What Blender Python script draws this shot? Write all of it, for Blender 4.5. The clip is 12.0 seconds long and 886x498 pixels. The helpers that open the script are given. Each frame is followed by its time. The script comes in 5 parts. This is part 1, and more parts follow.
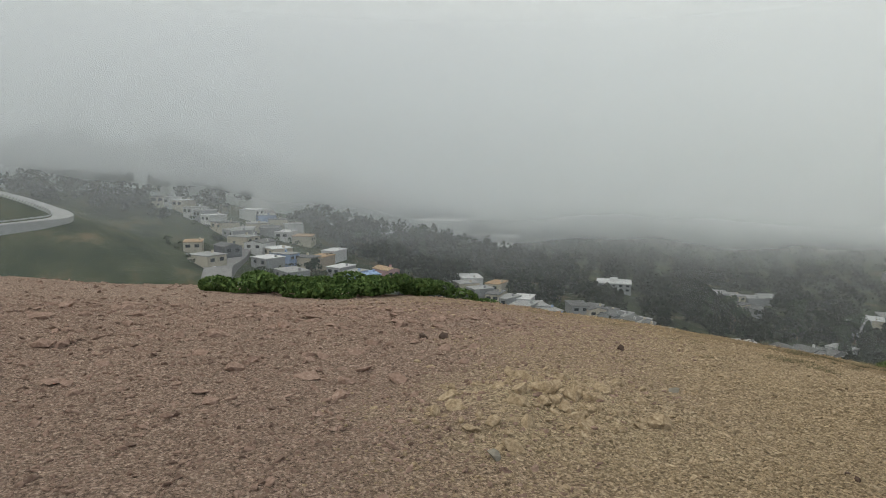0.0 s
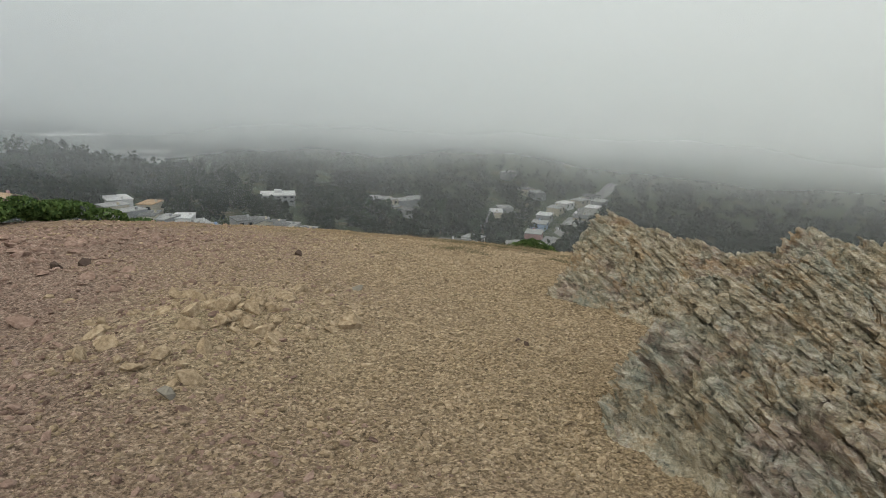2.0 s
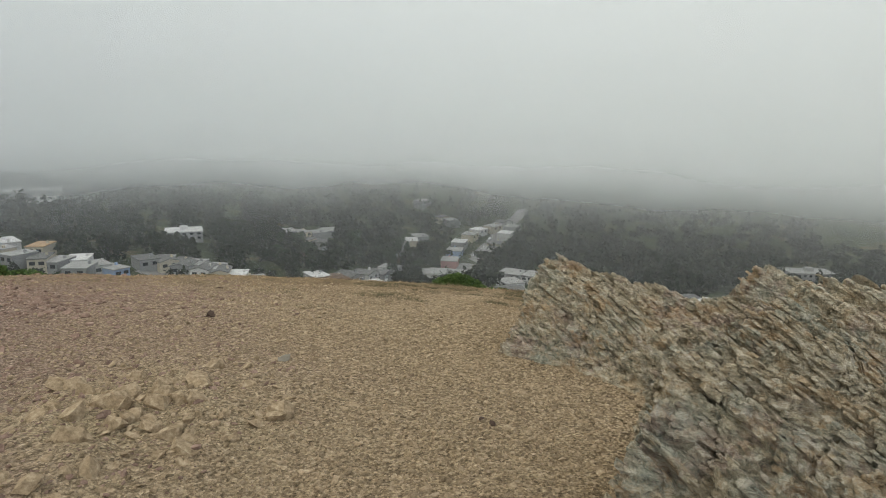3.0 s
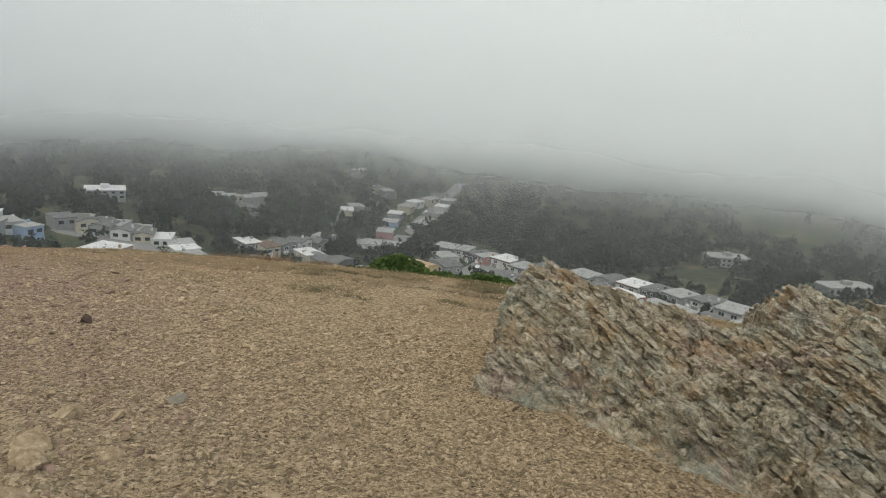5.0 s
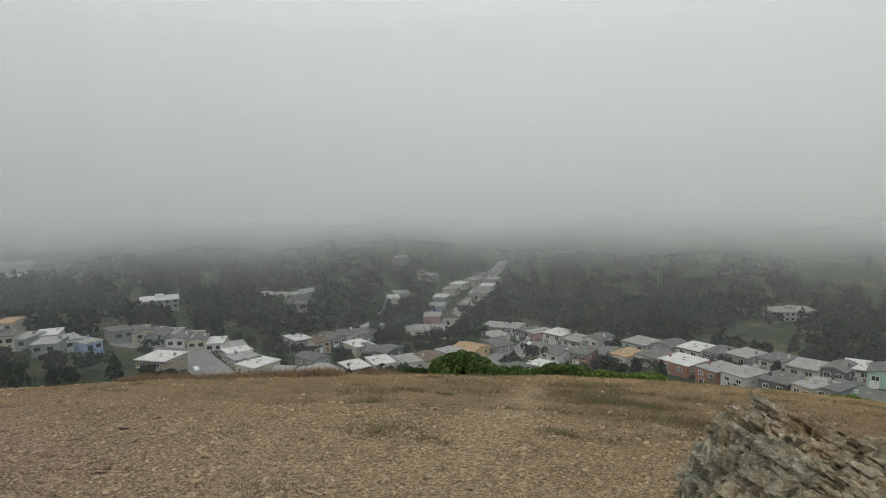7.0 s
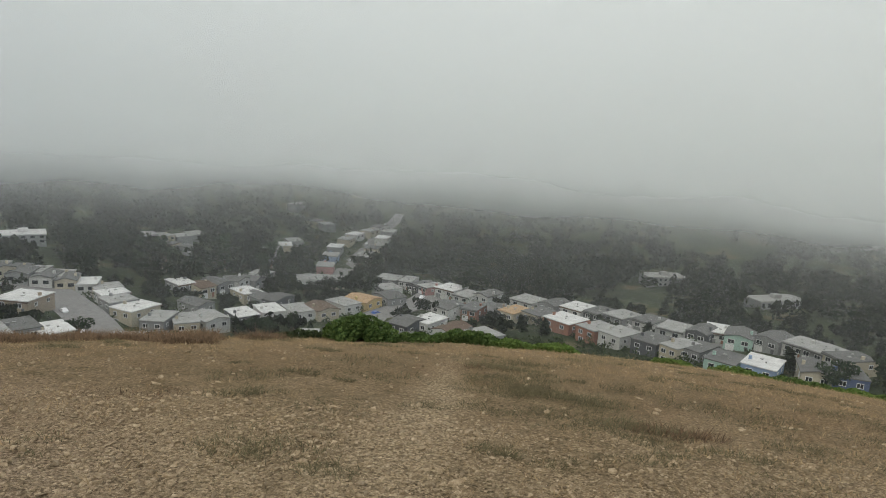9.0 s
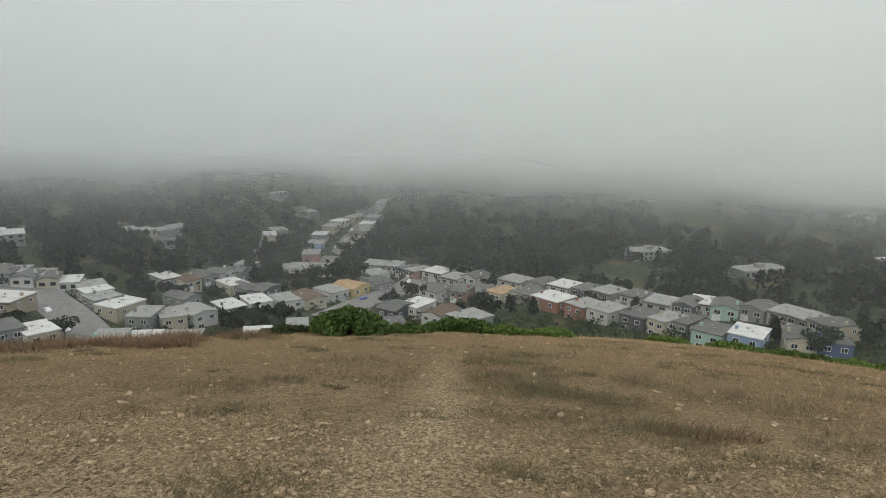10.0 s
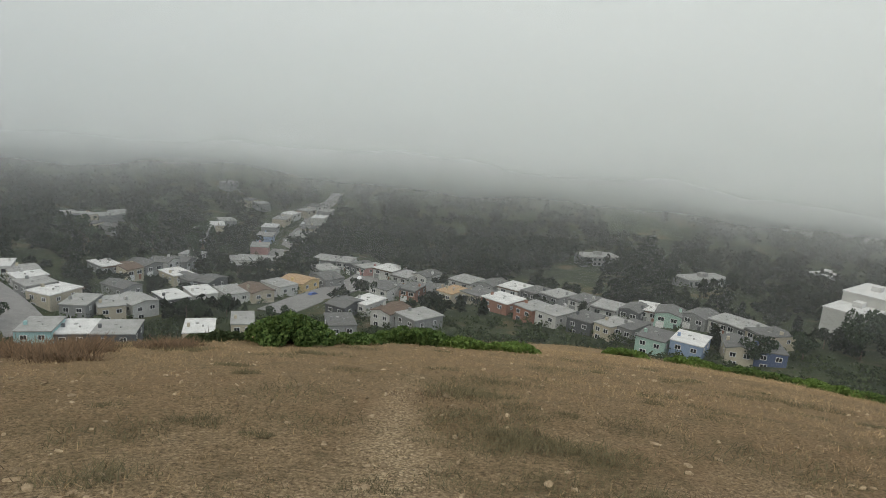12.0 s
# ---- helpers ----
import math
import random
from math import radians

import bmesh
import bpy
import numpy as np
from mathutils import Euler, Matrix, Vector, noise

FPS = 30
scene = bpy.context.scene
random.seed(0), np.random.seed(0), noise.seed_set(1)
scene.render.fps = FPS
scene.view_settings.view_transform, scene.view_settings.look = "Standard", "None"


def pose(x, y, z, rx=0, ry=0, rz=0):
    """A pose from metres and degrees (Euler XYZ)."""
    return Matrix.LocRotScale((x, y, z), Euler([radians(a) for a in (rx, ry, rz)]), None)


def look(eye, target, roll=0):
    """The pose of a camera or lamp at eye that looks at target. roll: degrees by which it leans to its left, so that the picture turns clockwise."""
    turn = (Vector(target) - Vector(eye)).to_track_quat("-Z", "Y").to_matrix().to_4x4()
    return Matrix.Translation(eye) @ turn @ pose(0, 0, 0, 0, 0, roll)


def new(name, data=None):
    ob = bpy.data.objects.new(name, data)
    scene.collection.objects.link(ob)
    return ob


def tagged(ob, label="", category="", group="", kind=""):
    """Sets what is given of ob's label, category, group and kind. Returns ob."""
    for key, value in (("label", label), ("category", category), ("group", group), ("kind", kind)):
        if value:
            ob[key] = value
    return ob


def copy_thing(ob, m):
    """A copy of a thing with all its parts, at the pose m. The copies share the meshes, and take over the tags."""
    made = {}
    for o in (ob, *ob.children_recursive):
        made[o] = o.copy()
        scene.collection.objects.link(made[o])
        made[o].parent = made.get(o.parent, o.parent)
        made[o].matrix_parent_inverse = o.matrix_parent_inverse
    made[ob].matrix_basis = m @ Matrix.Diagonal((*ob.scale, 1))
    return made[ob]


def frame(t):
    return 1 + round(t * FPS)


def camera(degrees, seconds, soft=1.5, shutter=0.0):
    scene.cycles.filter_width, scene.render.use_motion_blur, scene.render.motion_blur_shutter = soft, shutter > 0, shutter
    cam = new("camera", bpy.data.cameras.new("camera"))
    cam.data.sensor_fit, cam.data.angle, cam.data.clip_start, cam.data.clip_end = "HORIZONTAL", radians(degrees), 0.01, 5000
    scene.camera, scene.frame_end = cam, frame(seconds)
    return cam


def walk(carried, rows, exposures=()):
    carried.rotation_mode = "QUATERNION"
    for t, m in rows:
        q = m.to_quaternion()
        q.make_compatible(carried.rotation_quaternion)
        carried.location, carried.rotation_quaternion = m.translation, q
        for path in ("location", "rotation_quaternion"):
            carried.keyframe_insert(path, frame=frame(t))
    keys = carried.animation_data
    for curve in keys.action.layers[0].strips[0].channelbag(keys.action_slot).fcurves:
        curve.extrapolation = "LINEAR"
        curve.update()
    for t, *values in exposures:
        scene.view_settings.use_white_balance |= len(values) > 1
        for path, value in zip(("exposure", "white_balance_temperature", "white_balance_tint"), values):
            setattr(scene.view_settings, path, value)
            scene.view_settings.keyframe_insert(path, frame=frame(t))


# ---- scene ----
cam = camera(69.3, 12.0, soft=0.8)
PATH = [
    (0, (4.369, -7.938, 1.987), (2.744, -6.801, 1.734), 0.6),
    (0.5, (4.244, -7.782, 1.851), (2.85, -6.399, 1.47), -2.1),
    (1, (4.311, -7.78, 1.834), (2.94, -6.361, 1.504), -0.0),
    (1.5, (4.169, -7.777, 1.828), (3.114, -6.128, 1.416), 0.4),
    (2, (3.998, -7.621, 1.804), (3.177, -5.867, 1.305), 1.9),
    (2.5, (3.814, -7.417, 1.856), (3.016, -5.632, 1.438), -0.1),
    (2.7, (3.715, -7.308, 1.855), (3.053, -5.461, 1.467), 0.2),
    (4.3, (3.275, -6.39, 1.787), (2.816, -4.506, 1.298), 2.8),
    (4.5, (3.212, -6.31, 1.795), (2.82, -4.405, 1.327), 3.9),
    (5, (3.1, -6.043, 1.766), (2.716, -4.139, 1.287), 4.9),
    (5.5, (2.965, -5.695, 1.708), (2.414, -3.828, 1.25), 0.9),
    (6, (2.743, -5.352, 1.701), (2.361, -3.436, 1.275), 0.9),
    (6.5, (2.614, -5.032, 1.704), (2.15, -3.101, 1.463), 1.6),
    (7, (2.46, -4.682, 1.665), (1.923, -2.77, 1.429), -1.2),
    (7.5, (2.278, -4.413, 1.668), (1.94, -2.474, 1.312), 1.3),
    (7.7, (2.232, -4.244, 1.688), (1.927, -2.305, 1.338), 1.5),
    (9.3, (1.994, -3.327, 1.498), (1.788, -1.377, 1.104), 3.7),
    (9.5, (1.983, -3.23, 1.485), (1.75, -1.295, 1.035), 3.0),
    (10, (1.89, -2.949, 1.479), (1.724, -1.002, 1.053), 1.5),
    (10.5, (1.831, -2.623, 1.411), (1.679, -0.663, 1.041), 4.3),
    (11, (1.767, -2.279, 1.346), (1.467, -0.35, 0.908), 3.5),
    (11.5, (1.693, -2.064, 1.347), (1.581, -0.107, 0.95), 2.2),
    (12, (1.744, -1.918, 1.347), (1.727, 0.037, 0.924), 4.7),
]
walk(cam, [(t, look(eye, target, roll)) for t, eye, target, roll in PATH], exposures=[(0, 0.0), (2, 0.14), (4.5, 0.14), (5.0, 0.24), (6.2, 0.19), (7, -0.06), (7.6, 0.02), (9.5, 0.03), (10.9, 0.16), (12, 0.07)])

# ---- world and light: thin overcast under a fog deck ----
world = bpy.data.worlds.new("overcast")
scene.world = world
world.use_nodes = True
wn, wl = world.node_tree.nodes, world.node_tree.links
SUN_UP, SUN_TURN = radians(52), radians(200)
sky = wn.new("ShaderNodeTexSky")
sky.sky_type, sky.sun_disc, sky.sun_elevation, sky.sun_rotation = "NISHITA", False, SUN_UP, SUN_TURN
grey = wn.new("ShaderNodeHueSaturation")
grey.inputs["Saturation"].default_value = 0.12
grey.inputs["Value"].default_value = 0.10
wl.new(sky.outputs[0], grey.inputs["Color"])
veil = wn.new("ShaderNodeMixRGB")
veil.inputs[0].default_value = 0.85
way = wn.new("ShaderNodeTexCoord")
way_x = wn.new("ShaderNodeSeparateXYZ")
wl.new(way.outputs["Generated"], way_x.inputs[0])
side_tint = wn.new("ShaderNodeValToRGB")
side_tint.color_ramp.elements[0].position, side_tint.color_ramp.elements[0].color = 0.0, (0.70, 0.70, 0.655, 1)
side_tint.color_ramp.elements[1].position, side_tint.color_ramp.elements[1].color = 0.55, (0.635, 0.69, 0.77, 1)
wl.new(way_x.outputs["X"], side_tint.inputs[0])
wl.new(side_tint.outputs[0], veil.inputs[2])
wl.new(grey.outputs[0], veil.inputs[1])
wl.new(veil.outputs[0], wn["Background"].inputs[0])
wn["Background"].inputs[1].default_value = 1.62

sun_data = bpy.data.lights.new("sun", "SUN")
sun_data.energy, sun_data.angle, sun_data.color = 0.7, radians(30), (1.0, 0.96, 0.9)
sun = new("sun", sun_data)
sun.matrix_world = look((math.sin(SUN_TURN) * 40, math.cos(SUN_TURN) * 40, 55), (0, 0, 0))


# ---- small helpers ----
def part(name, data, material, parent=None, label=""):
    """Links a bmesh or mesh as one object, under a thing or a part."""
    if isinstance(data, bmesh.types.BMesh):
        me = bpy.data.meshes.new(name)
        data.to_mesh(me)
        data.free()
    else:
        me = data
    if material is not None and not me.materials:
        me.materials.append(material)
    ob = new(name, me)
    if parent is not None:
        ob.parent = parent
    if label:
        tagged(ob, label)
    return ob


def thing(name, x, y, z, turn=0.0, label="", category="", group=""):
    ob = new(name)
    ob.empty_display_size = 0.3
    ob.matrix_basis = pose(x, y, z, 0, 0, turn)
    return tagged(ob, label, category, group)


def boxes(items, name="boxes"):
    """A mesh of boxes (x0, y0, z0, x1, y1, z1)."""
    v, f = [], []
    for x0, y0, z0, x1, y1, z1 in items:
        b = len(v)
        v += [(x0, y0, z0), (x1, y0, z0), (x1, y1, z0), (x0, y1, z0), (x0, y0, z1), (x1, y0, z1), (x1, y1, z1), (x0, y1, z1)]
        f += [(b, b + 3, b + 2, b + 1), (b + 4, b + 5, b + 6, b + 7), (b, b + 1, b + 5, b + 4),
              (b + 1, b + 2, b + 6, b + 5), (b + 2, b + 3, b + 7, b + 6), (b + 3, b, b + 4, b + 7)]
    me = bpy.data.meshes.new(name)
    me.from_pydata(v, [], f)
    return me


def soup(name, verts, faces, smooth=False):
    me = bpy.data.meshes.new(name)
    me.from_pydata(verts.tolist(), [], faces.tolist())
    if smooth:
        me.polygons.foreach_set("use_smooth", [True] * len(me.polygons))
    return me


def lattice(ix, iy, seed):
    h = np.sin(ix * 127.1 + iy * 311.7 + seed * 74.7) * 43758.5453
    return h - np.floor(h)


def vnoise(x, y, seed=0.0):
    """Smooth value noise, -1 to 1, for arrays."""
    ix, iy = np.floor(x), np.floor(y)
    fx, fy = x - ix, y - iy
    fx, fy = fx * fx * (3 - 2 * fx), fy * fy * (3 - 2 * fy)
    a, b = lattice(ix, iy, seed), lattice(ix + 1, iy, seed)
    c, d = lattice(ix, iy + 1, seed), lattice(ix + 1, iy + 1, seed)
    return 2 * (a + (b - a) * fx + (c - a) * fy + (a - b - c + d) * fx * fy) - 1


# ---- materials ----
def material(name, rough=0.85, metal=0.0):
    m = bpy.data.materials.new(name)
    m.use_nodes = True
    b = m.node_tree.nodes["Principled BSDF"]
    b.inputs["Roughness"].default_value = rough
    b.inputs["Metallic"].default_value = metal
    b.inputs["Specular IOR Level"].default_value = 0.3 if rough < 0.8 else 0.12
    return m, m.node_tree.nodes, m.node_tree.links, b


def tex_noise(n, l, coord, scale, detail=6.0, rough=0.6):
    t = n.new("ShaderNodeTexNoise")
    t.inputs["Scale"].default_value, t.inputs["Detail"].default_value, t.inputs["Roughness"].default_value = scale, detail, rough
    l.new(coord, t.inputs["Vector"])
    return t.outputs["Fac"]


def ramp(n, l, fac, stops):
    r = n.new("ShaderNodeValToRGB")
    e = r.color_ramp.elements
    while len(e) < len(stops):
        e.new(0.5)
    for s, (p, c) in zip(e, stops):
        s.position, s.color = p, (*c, 1)
    l.new(fac, r.inputs[0])
    return r.outputs[0]


def mix(n, l, fac, a, b, mode="MIX"):
    m = n.new("ShaderNodeMixRGB")
    m.blend_type = mode
    for sock, v in zip(m.inputs, (fac, a, b)):
        if isinstance(v, bpy.types.NodeSocket):
            l.new(v, sock)
        else:
            sock.default_value = v if isinstance(v, float) else (*v, 1)
    return m.outputs[0]


def bump(n, l, b, height, strength, distance):
    u = n.new("ShaderNodeBump")
    u.inputs["Strength"].default_value, u.inputs["Distance"].default_value = strength, distance
    l.new(height, u.inputs["Height"])
    l.new(u.outputs[0], b.inputs["Normal"])


def calc(n, l, op, a, b=0.0, clamp=False):
    m = n.new("ShaderNodeMath")
    m.operation, m.use_clamp = op, clamp
    for sock, v in zip(m.inputs, (a, b)):
        if isinstance(v, bpy.types.NodeSocket):
            l.new(v, sock)
        else:
            sock.default_value = v
    return m.outputs[0]


def ground_cover():
    """Red and tan chert gravel on the crown, dry grass down the slope, brush and woods floor below."""
    m, n, l, b = material("ground_cover", 0.95)
    geo = n.new("ShaderNodeNewGeometry").outputs["Position"]
    sep = n.new("ShaderNodeSeparateXYZ")
    l.new(geo, sep.inputs[0])
    big, mid = tex_noise(n, l, geo, 0.35, 4), tex_noise(n, l, geo, 2.3, 6, 0.7)
    fine, grit = tex_noise(n, l, geo, 38, 8, 0.8), tex_noise(n, l, geo, 180, 4, 0.75)
    vor = n.new("ShaderNodeTexVoronoi")
    vor.inputs["Scale"].default_value = 78
    l.new(geo, vor.inputs["Vector"])
    tan = ramp(n, l, fine, [(0.34, (0.06, 0.045, 0.028)), (0.48, (0.33, 0.245, 0.143)), (0.66, (0.63, 0.50, 0.335))])
    red = ramp(n, l, fine, [(0.34, (0.06, 0.042, 0.032)), (0.48, (0.27, 0.19, 0.14)), (0.66, (0.52, 0.40, 0.315))])
    # reddish scree towards -x and behind
    side = calc(n, l, "MULTIPLY", sep.outputs["X"], -0.30)
    side = calc(n, l, "ADD", side, calc(n, l, "MULTIPLY", sep.outputs["Y"], -0.22))
    side = calc(n, l, "ADD", side, calc(n, l, "MULTIPLY", big, 1.6))
    side = calc(n, l, "SUBTRACT", side, 0.9, True)
    gravel = mix(n, l, side, tan, red)
    bw = n.new("ShaderNodeRGBToBW")
    l.new(vor.outputs["Color"], bw.inputs[0])
    # a patch of freshly broken pale chert
    spot = n.new("ShaderNodeVectorMath")
    spot.operation = "DISTANCE"
    spot.inputs[1].default_value = (1.15, -4.75, 0.3)
    l.new(geo, spot.inputs[0])
    fresh = calc(n, l, "SUBTRACT", calc(n, l, "MULTIPLY", mid, 2.2), calc(n, l, "MULTIPLY", spot.outputs["Value"], 0.85), True)
    gravel = mix(n, l, calc(n, l, "MULTIPLY", fresh, 0.8), gravel, ramp(n, l, fine, [(0.3, (0.20, 0.15, 0.085)), (0.5, (0.44, 0.35, 0.21)), (0.72, (0.66, 0.55, 0.37))]))
    cell = mix(n, l, 0.6, gravel, bw.outputs[0], "OVERLAY")
    gravel = mix(n, l, calc(n, l, "MULTIPLY", grit, 0.22), cell, (0.10, 0.075, 0.05))
    grass = ramp(n, l, fine, [(0.34, (0.05, 0.037, 0.022)), (0.48, (0.185, 0.132, 0.072)), (0.66, (0.40, 0.285, 0.165))])
    grass = mix(n, l, ramp(n, l, mid, [(0.5, (0, 0, 0)), (0.66, (0.6, 0.6, 0.6))]), grass, mix(n, l, 0.6, grass, (0.075, 0.075, 0.04)))
    grass = mix(n, l, ramp(n, l, tex_noise(n, l, geo, 1.1, 5, 0.7), [(0.5, (0, 0, 0)), (0.68, (0.55, 0.55, 0.55))]), grass, mix(n, l, 0.5, grass, (0.26, 0.155, 0.085)))
    # grass starts a few metres down the slope, with a bare trodden line
    start = calc(n, l, "ADD", calc(n, l, "MULTIPLY", sep.outputs["Y"], 0.28), calc(n, l, "MULTIPLY", mid, 1.8))
    trod = calc(n, l, "ABSOLUTE", calc(n, l, "ADD", calc(n, l, "SUBTRACT", sep.outputs["X"], 1.9), calc(n, l, "MULTIPLY", big, 0.9)))
    trod = calc(n, l, "SUBTRACT", calc(n, l, "MULTIPLY", mid, 1.3), calc(n, l, "MULTIPLY", trod, 1.9), True)
    start = calc(n, l, "SUBTRACT", start, 0.42)
    start = calc(n, l, "SUBTRACT", start, calc(n, l, "MULTIPLY", trod, 1.5), True)
    near = mix(n, l, start, gravel, grass)
    scrub = ramp(n, l, tex_noise(n, l, geo, 0.06, 8, 0.65), [(0.35, (0.020, 0.030, 0.015)), (0.55, (0.042, 0.052, 0.025)), (0.72, (0.12, 0.092, 0.052))])
    down = calc(n, l, "MULTIPLY", calc(n, l, "SUBTRACT", -20.0, sep.outputs["Z"]), 0.16)
    down = calc(n, l, "MAXIMUM", down, calc(n, l, "MULTIPLY", calc(n, l, "SUBTRACT", -60.0, sep.outputs["X"]), 0.05))
    down = calc(n, l, "ADD", down, big, True)
    l.new(mix(n, l, down, near, scrub), b.inputs["Base Color"])
    h = calc(n, l, "ADD", fine, calc(n, l, "MULTIPLY", grit, 0.5))
    h = calc(n, l, "ADD", h, calc(n, l, "MULTIPLY", vor.outputs["Distance"], 0.6))
    bump(n, l, b, h, 1.0, 0.022)
    return m


def stone(name, stops, scale=9.0, random_shade=True):
    m, n, l, b = material(name, 0.88)
    geo = n.new("ShaderNodeNewGeometry")
    c = ramp(n, l, tex_noise(n, l, geo.outputs["Position"], scale, 8, 0.7), stops)
    if random_shade:
        c = mix(n, l, 0.75, c, ramp(n, l, geo.outputs["Random Per Island"], [(0, (0.34, 0.32, 0.30)), (0.35, (0.72, 0.70, 0.67)), (1, (1.0, 0.98, 0.95))]), "MULTIPLY")
    l.new(c, b.inputs["Base Color"])
    bump(n, l, b, tex_noise(n, l, geo.outputs["Position"], scale * 2.5, 8, 0.8), 1.0, 0.012)
    return m


def leaf(name, dark, light, rough=0.85):
    m, n, l, b = material(name, rough)
    geo = n.new("ShaderNodeNewGeometry")
    c = mix(n, l, geo.outputs["Random Per Island"], dark, light)
    c = mix(n, l, 0.5, c, ramp(n, l, tex_noise(n, l, geo.outputs["Position"], 0.4, 3), [(0.3, (0.55, 0.55, 0.55)), (0.7, (1, 1, 1))]), "MULTIPLY")
    l.new(c, b.inputs["Base Color"])
    return m


def plain(name, colour, rough=0.8, metal=0.0, grain=1.5, depth=0.25):
    m, n, l, b = material(name, rough, metal)
    tc = n.new("ShaderNodeTexCoord").outputs["Object"]
    f = ramp(n, l, tex_noise(n, l, tc, grain, 6, 0.65), [(0.3, (1 - depth,) * 3), (0.7, (1, 1, 1))])
    l.new(mix(n, l, 1.0, colour, f, "MULTIPLY"), b.inputs["Base Color"])
    return m


def fog_sheet(name, low, high, thick, top, haze):
    """Drifting fog: thin below, thick above, torn by noise. It scatters what light falls on it."""
    m = bpy.data.materials.new(name)
    m.use_nodes = True
    n, l = m.node_tree.nodes, m.node_tree.links
    n.remove(n["Principled BSDF"])
    geo = n.new("ShaderNodeNewGeometry").outputs["Position"]
    sep = n.new("ShaderNodeSeparateXYZ")
    l.new(geo, sep.inputs[0])
    wob = tex_noise(n, l, geo, 0.0045, 5, 0.55)
    z = calc(n, l, "ADD", sep.outputs["Z"], calc(n, l, "MULTIPLY", calc(n, l, "SUBTRACT", wob, 0.5), 45.0))
    # lower towards +x, where it rolls in
    z = calc(n, l, "ADD", z, calc(n, l, "MULTIPLY", calc(n, l, "MAXIMUM", calc(n, l, "SUBTRACT", sep.outputs["X"], 60.0), 0.0), 0.05))
    # higher over the slopes towards -x
    west = calc(n, l, "ADD", sep.outputs["X"], calc(n, l, "MULTIPLY", sep.outputs["Y"], 0.9))
    z = calc(n, l, "SUBTRACT", z, calc(n, l, "MULTIPLY", calc(n, l, "MAXIMUM", calc(n, l, "SUBTRACT", -100.0, west), 0.0), 0.10))
    rise = n.new("ShaderNodeMapRange")
    rise.interpolation_type = "SMOOTHSTEP"
    for k, v in zip(("From Min", "From Max", "To Min", "To Max"), (low, high, haze, thick)):
        rise.inputs[k].default_value = v
    l.new(z, rise.inputs["Value"])
    fade = n.new("ShaderNodeMapRange")
    fade.interpolation_type = "SMOOTHSTEP"
    for k, v in zip(("From Min", "From Max", "To Min", "To Max"), (top * 0.25, top, 1.0, 0.0)):
        fade.inputs[k].default_value = v
    l.new(sep.outputs["Z"], fade.inputs["Value"])
    a = calc(n, l, "MULTIPLY", rise.outputs[0], fade.outputs[0], True)
    front, back, add = n.new("ShaderNodeBsdfDiffuse"), n.new("ShaderNodeBsdfTranslucent"), n.new("ShaderNodeMixShader")
    for s in (front, back):
        s.inputs[0].default_value = (0.93, 0.955, 0.945, 1)
    add.inputs[0].default_value = 0.5
    l.new(front.outputs[0], add.inputs[1])
    l.new(back.outputs[0], add.inputs[2])
    clear, out = n.new("ShaderNodeBsdfTransparent"), n.new("ShaderNodeMixShader")
    l.new(a, out.inputs[0])
    l.new(clear.outputs[0], out.inputs[1])
    l.new(add.outputs[0], out.inputs[2])
    l.new(out.outputs[0], n["Material Output"].inputs[0])
    return m


GROUND = ground_cover()
CHERT = stone("tan_chert", [(0.3, (0.21, 0.16, 0.10)), (0.5, (0.41, 0.315, 0.20)), (0.72, (0.66, 0.545, 0.385))], 30.0)
RED_CHERT = stone("red_chert", [(0.3, (0.17, 0.11, 0.085)), (0.55, (0.35, 0.245, 0.19)), (0.75, (0.52, 0.41, 0.34))], 24.0)
LEAVES = leaf("shrub_leaves", (0.036, 0.07, 0.018), (0.12, 0.175, 0.05))
DARK_LEAVES = leaf("cypress_leaves", (0.016, 0.03, 0.016), (0.045, 0.065, 0.032))
WOODS = leaf("woods_leaves", (0.010, 0.016, 0.009), (0.024, 0.031, 0.017))
STRAW = leaf("dry_grass", (0.16, 0.108, 0.056), (0.46, 0.33, 0.18), 0.8)
BARK = plain("bark", (0.12, 0.095, 0.07), 0.9, grain=6)
ASPHALT = plain("asphalt", (0.23, 0.225, 0.215), 0.9, grain=0.4, depth=0.3)
PALE_ROAD = plain("concrete_road", (0.36, 0.36, 0.345), 0.9, grain=0.4, depth=0.25)
TRIM = plain("white_trim", (0.72, 0.72, 0.70), 0.6)
GLASS, _n, _l, _b = material("window_glass", 0.08)
_b.inputs["Base Color"].default_value = (0.02, 0.024, 0.028, 1)
_b.inputs["Specular IOR Level"].default_value = 0.6
METAL = plain("galvanised_steel", (0.5, 0.5, 0.5), 0.45, 0.8, grain=5)

def smax(a, b, k):
    """A soft maximum, rounded over about k metres."""
    return 0.5 * (a + b + np.sqrt((a - b) ** 2 + k * k))


